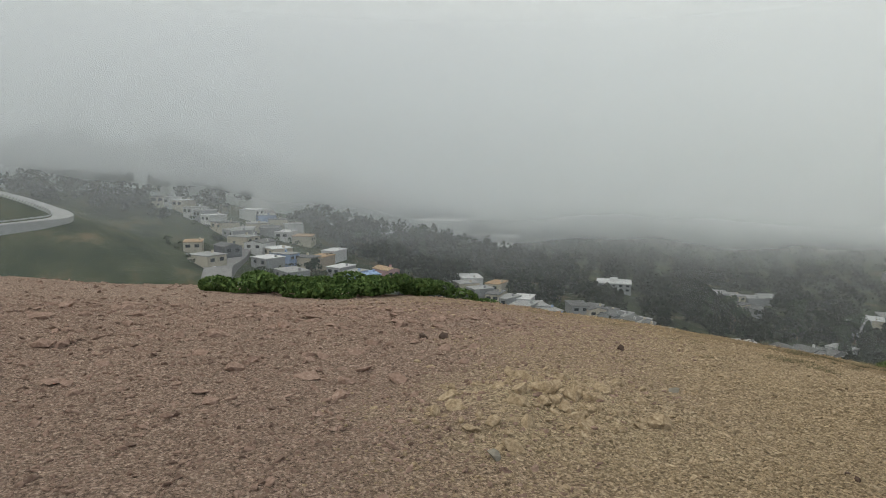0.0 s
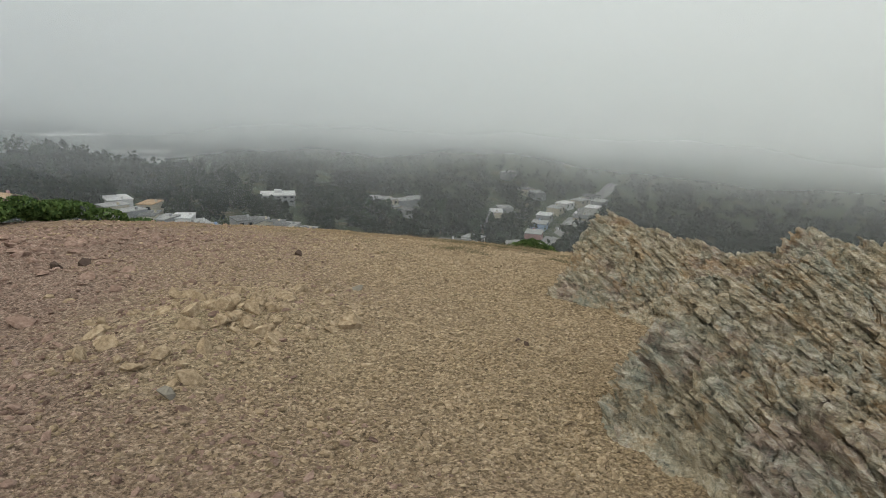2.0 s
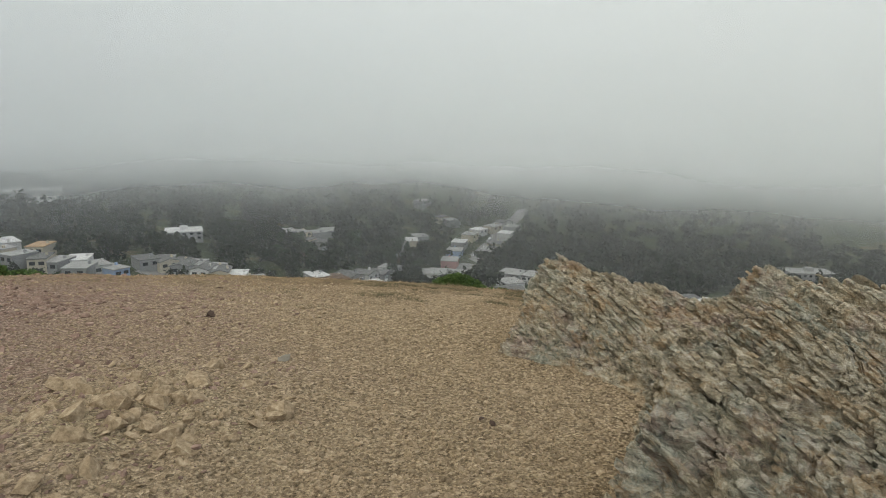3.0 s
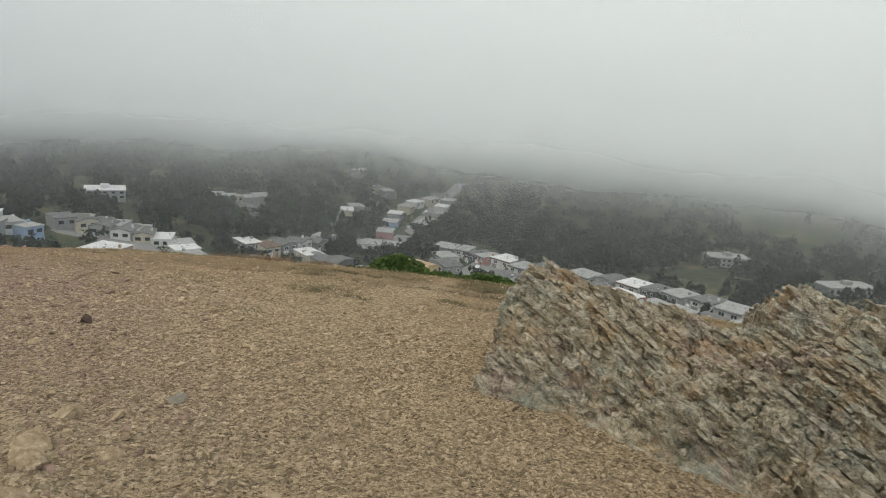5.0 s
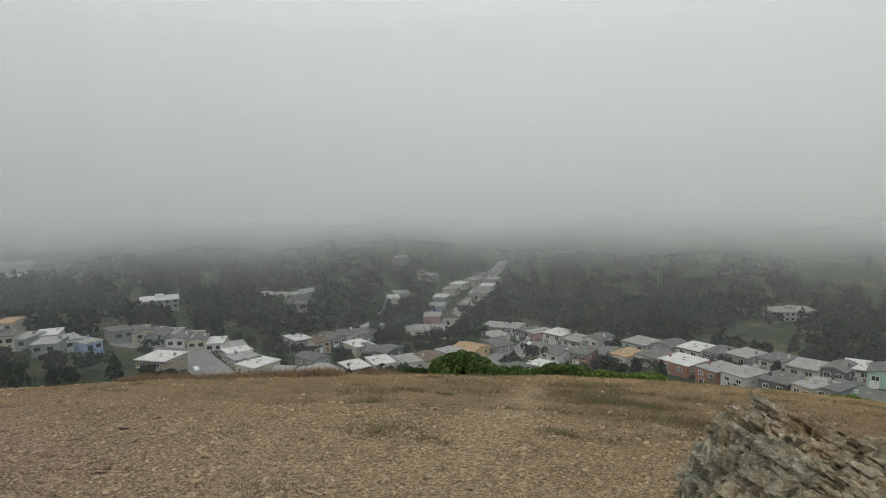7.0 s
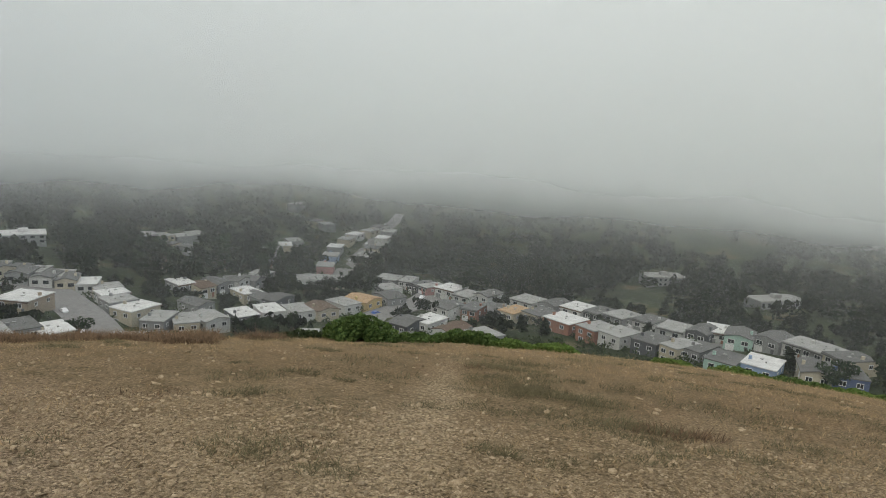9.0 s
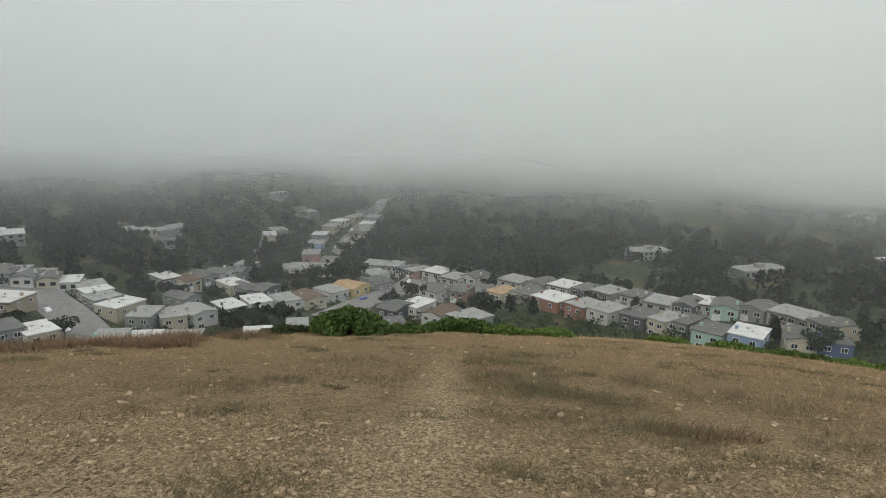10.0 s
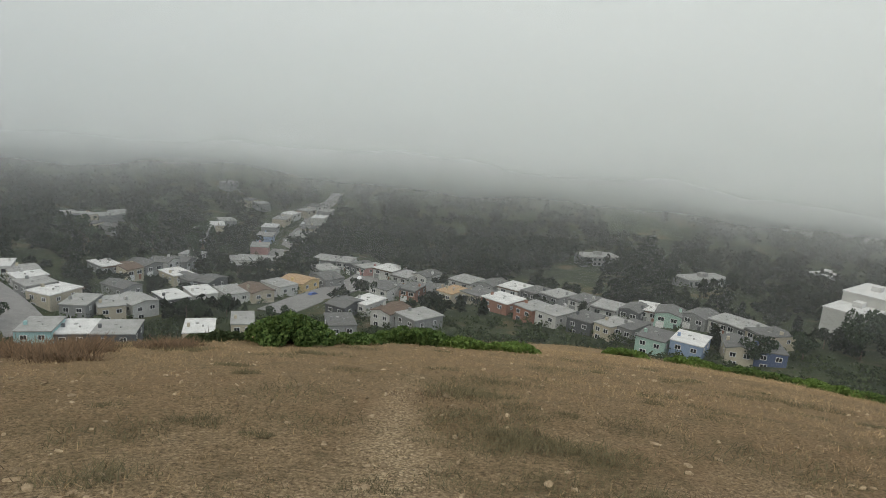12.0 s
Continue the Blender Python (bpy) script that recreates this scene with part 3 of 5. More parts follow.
def block(x, y, turn, w, d, h, wall, roof, floors, bays, label):
    """A larger building with a grid of windows on the front."""
    for s in (-0.4, -0.2, 0, 0.2, 0.4):
        HOMES.append((x + s * w * math.cos(radians(turn)), y + s * w * math.sin(radians(turn))))
    ob = thing("apartment_building", x, y, at_ground(x, y), turn, label, "building")
    part("wall", boxes([(-w / 2, -d / 2, -6, w / 2, d / 2, h)]), WALLS[wall], ob)
    part("roof", boxes([(-w / 2 - 0.3, -d / 2 - 0.3, h, w / 2 + 0.3, d / 2 + 0.3, h + 0.4), (-2, -1.5, h + 0.4, 2, 1.5, h + 2.2)]), ROOFS[roof], ob)
    for i in range(floors):
        for k in range(bays):
            window(ob, (k + 0.5) / bays * w - w / 2, -d / 2, (i + 0.35) * h / floors, w / bays * 0.45, h / floors * 0.45, "f", True)
    return ob


block(146, 216, 40, 24, 14, 9, "white", "white", 4, 6, "white stepped apartment building among trees")
block(158, 226, 40, 24, 14, 13, "white", "white", 4, 6, "white stepped apartment building among trees")
block(85, 350, 15, 22, 12, 5, "grey", "pale", 2, 8, "low cream hillside building under the trees")
block(124, 299, 25, 26, 10, 4, "grey", "pale", 1, 8, "long low grey building in the woods")
block(190, 312, 25, 12, 9, 4, "grey", "white", 2, 4, "small white building in the woods")
block(-150, 590, 10, 22, 12, 5, "white", "white", 1, 6, "white roofed building high on the far slope")
block(-352, 238, 56, 36, 16, 9.5, "white", "white", 4, 12, "pale four-storey institutional building in mist")
block(-330, 262, 50, 40, 14, 5.5, "white", "pale", 2, 10, "low pale wing of a building in mist")
block(-405, 212, 65, 32, 16, 10, "pink", "tan", 3, 8, "pinkish apartment building in mist")
block(-440, 190, 65, 30, 16, 10, "tan", "tan", 3, 8, "tan apartment building in mist")
block(-226, 268, 40, 18, 14, 4.5, "grey", "white", 2, 5, "white roofed hall between dark trees")
# the quarter past the spur, lower street
house(-277, 60, 71, 7.3, 11, 4.6, "cream", "tan", "flat", True, "houses of the far quarter")
house(-245, 57, 115, 9.0, 11, 4.7, "cream", "pale", "flat", True, "houses of the far quarter")
house(-273, 73, 97, 7.7, 11, 4.9, "dark", "grey", "gable", True, "houses of the far quarter")
house(-289, 85, 125, 9.5, 11, 5.0, "cream", "pale", "flat", True, "houses of the far quarter")
house(-281, 90, 37, 9.5, 11, 4.7, "white", "grey", "gable", True, "houses of the far quarter")
house(-272, 95, 4, 9.8, 9.5, 4.8, "cream", "white", "flat", True, "houses of the far quarter")
house(-257, 85, 17, 10.6, 9.5, 5.0, "grey", "white", "flat", True, "houses of the far quarter")
house(-241, 89, 4, 12.9, 9.5, 4.6, "grey", "pale", "flat", True, "houses of the far quarter")
house(-264, 95, 120, 6.6, 11, 4.7, "blue", "pale", "flat", True, "houses of the far quarter")
# the quarter past the spur, upper street
house(-260, 103, 119, 7.6, 11, 4.6, "cream", "grey", "flat", True, "houses of the far quarter")
house(-261, 111, 33, 7.6, 11, 4.7, "tan", "tan", "flat", True, "houses of the far quarter")
house(-271, 122, 33, 7.1, 11, 4.9, "white", "white", "flat", True, "houses of the far quarter")
house(-245, 113, 25, 7.1, 11, 5.0, "grey", "white", "flat", True, "houses of the far quarter")
house(-239, 116, 20, 6.6, 11, 4.7, "blue", "pale", "flat", True, "houses of the far quarter")
house(-236, 122, 78, 6.6, 11, 4.8, "blue", "blue", "flat", True, "houses of the far quarter")
house(-241, 133, 96, 6.6, 11, 5.0, "pink", "tan", "gable", True, "houses of the far quarter")
# roofs climbing away
house(-301, 86, 7, 12.5, 9.5, 4.6, "grey", "pale", "flat", True, "houses of the far quarter")
house(-314, 84, 10, 11.4, 9.5, 4.7, "cream", "grey", "flat", True, "houses of the far quarter")
house(-326, 82, 13, 8.8, 9.5, 4.9, "white", "white", "flat", True, "houses of the far quarter")
house(-334, 80, 15, 6.5, 9.5, 5.0, "grey", "pale", "flat", True, "houses of the far quarter")
house(-340, 77, 26, 6.5, 11, 4.7, "white", "pale", "flat", True, "houses of the far quarter")
house(-352, 74, 37, 6.7, 11, 4.8, "cream", "white", "flat", True, "houses of the far quarter")
house(-355, 68, 40, 6.2, 11, 5.0, "white", "pale", "flat", True, "houses of the far quarter")
house(-357, 63, 66, 6.2, 11, 4.6, "cream", "grey", "flat", True, "houses of the far quarter")
# the street behind
house(-303, 111, 44, 7.4, 11, 4.6, "white", "white", "flat", True, "houses of the far quarter")
house(-308, 105, 146, 7.4, 9.5, 4.7, "grey", "grey", "gable", True, "houses of the far quarter")
house(-315, 100, 348, 8.8, 9.5, 4.9, "cream", "pale", "flat", True, "houses of the far quarter")
house(-319, 121, 346, 10.0, 9.5, 5.0, "white", "pale", "flat", True, "houses of the far quarter")
house(-328, 116, 345, 8.4, 9.5, 4.7, "cream", "grey", "flat", True, "houses of the far quarter")
house(-335, 112, 352, 8.4, 9.5, 4.8, "blue", "pale", "flat", True, "houses of the far quarter")
house(-343, 107, 132, 9.2, 9.5, 5.0, "white", "white", "flat", True, "houses of the far quarter")
house(-297, 118, 144, 11.2, 9.5, 4.6, "cream", "tan", "flat", True, "houses of the far quarter")
house(-304, 90, 156, 12.7, 9.5, 4.7, "white", "pale", "flat", True, "houses of the far quarter")
# the lower street behind the brow
house(-233, 174, 334, 13.0, 9.5, 4.6, "white", "white", "flat", True, "houses along the lower street")
house(-223, 164, 347, 8.5, 9.5, 4.7, "cream", "pale", "flat", True, "houses along the lower street")
house(-214, 165, 354, 7.4, 9.5, 4.9, "grey", "pale", "flat", True, "houses along the lower street")
house(-207, 168, 35, 6.2, 11, 5.0, "cream", "grey", "flat", True, "houses along the lower street")
house(-202, 171, 13, 6.2, 11, 4.7, "grey", "pale", "flat", True, "houses along the lower street")
house(-201, 179, 35, 7.8, 11, 4.8, "white", "white", "flat", True, "houses along the lower street")
house(-191, 170, 26, 8.5, 11, 5.0, "grey", "pale", "flat", True, "houses along the lower street")
house(-192, 179, 63, 6.4, 11, 4.6, "white", "pale", "flat", True, "houses along the lower street")
house(-185, 179, 78, 6.4, 11, 4.7, "blue", "pale", "flat", True, "houses along the lower street")
house(-190, 201, 60, 7.9, 11, 4.9, "grey", "grey", "flat", True, "houses along the lower street")
house(-184, 205, 61, 7.8, 11, 5.0, "cream", "grey", "gable", True, "houses along the lower street")
house(-176, 207, 19, 7.6, 11, 4.7, "grey", "grey", "gable", True, "houses along the lower street")
house(-168, 209, 17, 7.4, 11, 4.8, "white", "grey", "gable", True, "houses along the lower street")
house(-161, 211, 28, 7.0, 11, 5.0, "cream", "grey", "gable", True, "houses along the lower street")
house(-155, 214, 26, 7.0, 11, 4.6, "white", "white", "flat", True, "houses along the lower street")
house(-223, 182, 25, 6.6, 11, 4.7, "cream", "tan", "flat", True, "houses along the lower street")


# ---- streets ----
def ribbon(name, pts, width, mat, label, category, kind="structure", up=0.25, step=3.0):
    """A strip laid over the ground along a smooth line."""
    line = []
    for i in range(len(pts) - 1):
        p0, p1, p2, p3 = (np.array(pts[max(0, min(len(pts) - 1, i + k))], float) for k in (-1, 0, 1, 2))
        n = max(2, int(np.hypot(*(p2 - p1)) / step))
        for s in np.arange(n) / n:
            line.append(0.5 * (2 * p1 + (p2 - p0) * s + (2 * p0 - 5 * p1 + 4 * p2 - p3) * s ** 2 + (3 * p1 - p0 - 3 * p2 + p3) * s ** 3))
    line.append(np.array(pts[-1], float))
    line = np.array(line)
    d = np.gradient(line, axis=0)
    d /= np.linalg.norm(d, axis=1)[:, None] + 1e-9
    nrm = np.stack([-d[:, 1], d[:, 0]], 1)
    v, f, k = [], [], 5
    for p, q in zip(line, nrm):
        zs = max(at_ground(*(p + q * o)) for o in (-width / 2, 0, width / 2))
        for j in range(k):
            o = (j / (k - 1) - 0.5) * width
            v.append((p[0] + q[0] * o, p[1] + q[1] * o, zs + up))
        v.append((p[0] + q[0] * width / 2, p[1] + q[1] * width / 2, zs - 4))
        v.append((p[0] - q[0] * width / 2, p[1] - q[1] * width / 2, zs - 4))
    m = k + 2
    for i in range(len(line) - 1):
        for j in range(k - 1):
            f.append((i * m + j, i * m + j + 1, i * m + m + j + 1, i * m + m + j))
        f.append((i * m + k - 1, i * m + k, i * m + m + k, i * m + m + k - 1))
        f.append((i * m, i * m + m, i * m + m + k + 1, i * m + k + 1))
    me = bpy.data.meshes.new(name)
    me.from_pydata(v, [], f)
    tagged(part(name, me, mat), label, category, kind=kind)
    return line, nrm, np.array(v).reshape(len(line), m, 3)[:, :k]


ROAD_CLEAR = []
for pts, wide in (([(-112, 164), (-122, 173), (-131, 181), (-140, 188), (-150, 195), (-162, 202), (-174, 203), (-190, 198)], 13),
                  ([(-58, 212), (-49, 242), (-39, 269), (-35, 295), (-33, 318)], 13),
                  ([(-39, 269), (-20, 256), (-2, 250), (18, 254), (41, 243), (60, 229), (77, 218), (95, 211), (114, 198)], 8),
                  ([(-88, 318), (-94, 345), (-99, 380), (-101, 412), (-101, 450), (-100, 485), (-94, 530)], 10),
                  ([(-216, 52), (-250, 64), (-278, 79), (-314, 95), (-345, 116), (-400, 128)], 10)):
    line, _, _ = ribbon("road", pts, wide, ASPHALT, "grey asphalt residential street between the houses", "road")
    ROAD_CLEAR += [tuple(p) for p in line[::2]]

# the winding road on the spur and its barrier
bend, side, deck = ribbon("road", [(-332, -40), (-303, -8), (-289, 4), (-277, 12), (-268, 11), (-265, 2), (-266, -14), (-270, -34)], 7, PALE_ROAD,
                          "pale concrete road winding round a grassy spur", "road", up=0.5)
ROAD_CLEAR += [tuple(p) for p in bend[::2]]


def guardrail():
    ob = thing("guardrail", *deck[0][4], 0, "grey steel guardrail along the outer edge of the bend", "guardrail")
    base = deck[0][4]
    edge = deck[:, 0] - base
    v, f = [], []
    for i, p in enumerate(edge):
        for dz, dd in ((0.45, 0.0), (0.95, 0.0), (0.95, 0.16), (0.45, 0.16)):
            q = side[i]
            v.append((p[0] - q[0] * dd, p[1] - q[1] * dd, p[2] + dz))
        if i:
            b = 4 * i
            for k in range(4):
                f.append((b - 4 + k, b - 4 + (k + 1) % 4, b + (k + 1) % 4, b + k))
    me = bpy.data.meshes.new("rail")
    me.from_pydata(v, [], f)
    part("rail", me, METAL, ob)
    for p in edge[::2]:
        part("post", boxes([(p[0] - 0.1, p[1] - 0.1, p[2] - 0.3, p[0] + 0.1, p[1] + 0.1, p[2] + 0.7)]), BARK, ob)


guardrail()


# ---- parked cars ----
def car(x, y, turn, paint, word):
    ob = thing("car", x, y, at_ground(x, y, 0.27), turn, "%s car parked at the kerb" % word, "car", "parked cars")
    prof = [(-2.1, 0.35), (2.1, 0.35), (2.15, 0.75), (1.3, 0.95), (0.7, 1.42), (-1.2, 1.45), (-1.9, 1.0), (-2.15, 0.9)]
    bm = bmesh.new()
    rings = [[bm.verts.new((px, s * (0.86 if pz < 1.1 else 0.7), pz)) for px, pz in prof] for s in (-1, 1)]
    bm.faces.new(rings[0])
    bm.faces.new(rings[1][::-1])
    for i in range(len(prof)):
        k = (i + 1) % len(prof)
        bm.faces.new((rings[0][i], rings[1][i], rings[1][k], rings[0][k]))
    bmesh.ops.recalc_face_normals(bm, faces=bm.faces)
    part("body", bm, paint, ob)
    part("windscreen", boxes([(0.72, -0.62, 1.0, 1.05, 0.62, 1.28)]), GLASS, ob)
    for s in (-1, 1):
        part("side_window", boxes([(-1.2, s * 0.80 - 0.02, 1.02, 0.6, s * 0.80 + 0.02, 1.32)]), GLASS, ob)
        for px in (-1.3, 1.35):
            bm = bmesh.new()
            bmesh.ops.create_cone(bm, cap_ends=True, segments=12, radius1=0.34, radius2=0.34, depth=0.22, matrix=pose(px, s * 0.82, 0.34, 90))
            part("wheel", bm, RUBBER, ob)


RUBBER = plain("rubber", (0.03, 0.03, 0.03), 0.8)
PAINTS = [(plain("car_paint_" + k, c, 0.35, grain=0.5, depth=0.08), k) for k, c in (("white", (0.7, 0.7, 0.7)), ("blue", (0.05, 0.10, 0.32)), ("silver", (0.42, 0.43, 0.44)), ("black", (0.03, 0.03, 0.035)), ("red", (0.3, 0.04, 0.03)))]
for cx, cy, ct, cp in ((-51, 244, 65, 1), (-42, 257, 70, 3), (-38, 284, 85, 0), (-31, 300, 85, 2), (-44, 268, 70, 2), (-134, 189, 140, 3), (-144, 186, 140, 0), (-147, 198, 145, 2), (-155, 203, 150, 3), (-128, 172, 140, 0),
                       (-102, 400, 92, 0), (-97, 424, 92, 2), (-104, 450, 92, 0), (-98, 470, 92, 3), (-240, 58, 160, 0), (-258, 70, 150, 2), (-270, 72, 150, 0), (10, 255, 10, 2), (48, 241, 145, 0), (70, 220, 145, 3)):
    car(cx, cy, ct, *PAINTS[cp])


# ---- trees ----
def leaf_quads(centres, size, rng, up=0.3):
    """Small crossed leaf faces round the given centres."""
    n = len(centres)
    a = rng.normal(size=(n, 3))
    a /= np.linalg.norm(a, axis=1)[:, None]
    b = np.cross(a, rng.normal(size=(n, 3)))
    b /= np.linalg.norm(b, axis=1)[:, None] + 1e-9
    s = np.asarray(size * rng.uniform(0.6, 1.4, n))[:, None]
    v = np.stack([centres - a * s, centres + b * s * 0.55, centres + a * s, centres - b * s * 0.55], 1).reshape(-1, 3)
    f = np.arange(4 * n).reshape(-1, 4)
    return v, f


def crown_points(rng, n, h, r, kind):
    """Points of a crown in uneven lobes: broad, or tapering like a cypress."""
    if kind == "cypress":
        t = rng.uniform(0.12, 1, n) ** 0.9
        rad = r * (1 - t) ** 0.7 * rng.uniform(0.4, 1.15, n)
        a = rng.uniform(0, 2 * np.pi, n)
        return np.stack([rad * np.cos(a), rad * np.sin(a), t * h], 1)
    lobes = rng.normal(size=(9, 3)) * np.array([0.5, 0.5, 0.22]) * r + np.array([0, 0, h * 0.66])
    sizes = rng.uniform(0.32, 0.62, 9) * r
    pick = rng.integers(0, 9, n)
    d = rng.normal(size=(n, 3))
    d /= np.linalg.norm(d, axis=1)[:, None]
    return lobes[pick] + d * (sizes[pick] * rng.uniform(0.55, 1.05, n))[:, None] * np.array([1, 1, 0.8])


def tree_proto(seed, h, r, kind, count, size, mat, label):
    rng = np.random.default_rng(seed)
    ob = thing("tree", 0, 0, 0, 0, label, "tree", "trees among the houses")
    bm = bmesh.new()
    bmesh.ops.create_cone(bm, segments=8, radius1=0.05 * h * 0.6, radius2=0.012 * h, depth=h * 0.75, matrix=pose(0, 0, h * 0.36))
    for k in range(5):
        a = rng.uniform(0, 360)
        bmesh.ops.create_cone(bm, segments=5, radius1=0.012 * h, radius2=0.003 * h, depth=h * 0.35, matrix=pose(0, 0, h * rng.uniform(0.35, 0.55)) @ pose(0, 0, 0, 0, 48, a) @ pose(0, 0, h * 0.17))
    part("trunk", bm, BARK, ob)
    v, f = leaf_quads(crown_points(rng, count, h, r, kind), size, rng)
    part("crown", soup("crown", v, f), mat, ob)
    return ob


PROTOS = [tree_proto(11, 8, 3.6, "broad", 900, 0.36, DARK_LEAVES, "dark green cypress-like tree beside the houses"),
          tree_proto(12, 10, 3.0, "cypress", 900, 0.40, DARK_LEAVES, "tall dark conifer beside the houses"),
          tree_proto(13, 6, 3.2, "broad", 800, 0.34, WOODS, "rounded green garden tree between the houses")]


def plant(k, x, y, s=1.0):
    z = at_ground(x, y, -0.3)
    m = pose(x, y, z, 0, 0, random.uniform(0, 360))
    if PROTOS[k].get("used"):
        ob = copy_thing(PROTOS[k], m)
    else:
        ob = PROTOS[k]
        ob["used"] = 1
        ob.matrix_basis = m
    ob.scale = (s, s, s * random.uniform(0.9, 1.15))


for k, x, y, s in ((0, -163, 278, 1.9), (0, -156, 270, 1.8), (1, -168, 268, 1.6), (0, -130, 332, 2.0), (1, -117, 290, 1.3), (1, -121, 322, 1.5), (0, -126, 306, 1.6), (0, -83, 199, 1.0), (0, -77, 196, 0.9),
                   (0, -71, 203, 1.0), (0, -55, 197, 0.8), (0, -49, 198, 0.8), (1, -64, 200, 0.7), (2, -89, 282, 1.0), (2, -85, 294, 1.1), (2, -78, 292, 1.1), (2, -93, 278, 1.1), (0, -92, 376, 1.2),
                   (0, -108, 302, 1.4), (0, -151, 320, 2.0), (1, -142, 300, 1.5), (0, 90, 171, 1.1), (0, 95, 175, 1.0), (2, 86, 184, 0.8), (2, 62, 203, 0.6), (0, 108, 178, 1.1), (2, 122, 192, 1.2),
                   (0, 128, 186, 1.4), (2, 9, 238, 0.7), (2, 0, 242, 0.8), (2, 14, 234, 0.7), (0, -163, 259, 1.4), (0, -124, 166, 1.0), (0, 126, 180, 1.2), (2, -55, 323, 1.1), (2, -111, 240, 0.8),
                   (2, -124, 251, 0.7), (0, -240, 76, 0.9), (0, -247, 100, 0.8), (0, -252, 104, 0.8), (0, -266, 153, 1.7), (0, -278, 160, 1.8), (0, -290, 150, 1.7), (0, -292, 183, 1.9), (1, -262, 166, 1.5),
                   (2, -292, 74, 0.7), (2, -305, 134, 0.8), (0, 134, 192, 1.6), (0, 142, 196, 1.7), (2, 130, 172, 1.4), (0, -74, 345, 1.3), (2, -66, 338, 1.2)):
    plant(k, x, y, s)


def build_woods():
    """Eucalyptus and cypress woods over the valley sides, clear of the yards and streets."""
    rng = np.random.default_rng(5)
    homes = np.array(HOMES)
    roads = np.array(ROAD_CLEAR)
    vs, fs, base = [], [], 0
    tried = 0
    count = 0
    while count < 5200 and tried < 60000:
        tried += 1
        d = rng.uniform(215, 640) if rng.random() < 0.8 else rng.uniform(640, 850)
        a = np.radians(rng.uniform(-52, 96))
        x, y = -d * np.sin(a), d * np.cos(a)
        h = rng.uniform(8, 15) * (1.0 if d > 280 else 0.6)
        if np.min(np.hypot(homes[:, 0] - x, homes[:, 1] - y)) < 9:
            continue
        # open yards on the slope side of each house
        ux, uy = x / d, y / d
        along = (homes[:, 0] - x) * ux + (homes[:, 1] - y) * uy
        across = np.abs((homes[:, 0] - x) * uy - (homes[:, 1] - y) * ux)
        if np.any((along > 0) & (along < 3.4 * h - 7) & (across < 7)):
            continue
        if np.min(np.hypot(roads[:, 0] - x, roads[:, 1] - y)) < 10:
            continue
        if spur(x, y) > valley(x, y) - 6 and a > 1.15 and d < 345:
            continue
        if a > 1.1 and d < 300:
            continue
        if vnoise(np.array(x / 60), np.array(y / 60), 9) < -0.62:
            continue
        z = at_ground(x, y, -0.5)
        n = 70 if d < 450 else 45
        p = crown_points(rng, n, h, rng.uniform(0.30, 0.48) * h, "broad" if rng.random() < 0.7 else "cypress") * np.array([1, 1, 1.0])
        v, f = leaf_quads(p + np.array([x, y, z]), 1.25, rng)
        vs.append(v)
        fs.append(f + base)
        base += len(v)
        count += 1
    ob = part("woods", soup("woods", np.concatenate(vs), np.concatenate(fs)), WOODS)
    tagged(ob, "dark green eucalyptus woods on the valley sides fading in fog", "woods", kind="stuff")


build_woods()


def build_scrub():
    """Dense coastal scrub on the steep slope above the houses."""
    rng = np.random.default_rng(6)
    homes = np.array(HOMES)
    vs, fs, base = [], [], 0
    for _ in range(2600):
        d, a = rng.uniform(118, 215), np.radians(rng.uniform(-48, 60))
        x, y = -d * np.sin(a), d * np.cos(a)
        if np.min(np.hypot(homes[:, 0] - x, homes[:, 1] - y)) < 9.5:
            continue
        if ROAD_CLEAR and min((x - p) ** 2 + (y - q) ** 2 for p, q in ROAD_CLEAR) < 80:
            continue
        h = rng.uniform(1.2, 3.2)
        p = crown_points(rng, 60, h, h * rng.uniform(0.6, 1.1), "broad") * np.array([1, 1, 0.8])
        v, f = leaf_quads(p + np.array([x, y, at_ground(x, y, -0.4)]), 0.45, rng)
        vs.append(v)
        fs.append(f + base)
        base += len(v)
    ob = part("scrub", soup("scrub", np.concatenate(vs), np.concatenate(fs)), SCRUB)
    tagged(ob, "mixed green coastal scrub on the steep slope above the houses", "scrub", kind="stuff")


def build_gardens():
    """Hedges and garden shrubs round the houses."""
    rng = np.random.default_rng(8)
    homes = np.array(HOMES)
    roads = np.array(ROAD_CLEAR)
    vs, fs, base = [], [], 0
    for hx, hy in HOMES:
        for _ in range(7):
            a, d = rng.uniform(0, 6.28), rng.uniform(6.5, 11)
            x, y = hx + d * np.cos(a), hy + d * np.sin(a)
            if np.min(np.hypot(homes[:, 0] - x, homes[:, 1] - y)) < 6.2 or np.min(np.hypot(roads[:, 0] - x, roads[:, 1] - y)) < 7:
                continue
            h = rng.uniform(1.2, 4.2)
            p = crown_points(rng, 70, h, h * rng.uniform(0.45, 0.8), "broad" if rng.random() < 0.8 else "cypress")
            v, f = leaf_quads(p + np.array([x, y, at_ground(x, y, -0.4)]), 0.36, rng)
            vs.append(v)
            fs.append(f + base)
            base += len(v)
    ob = part("garden_shrubs", soup("garden_shrubs", np.concatenate(vs), np.concatenate(fs)), SCRUB)
    tagged(ob, "dark green hedges and garden shrubs between the houses", "shrubs", kind="stuff")


SCRUB = leaf("scrub_leaves", (0.018, 0.032, 0.014), (0.075, 0.095, 0.04))
build_scrub()
build_gardens()


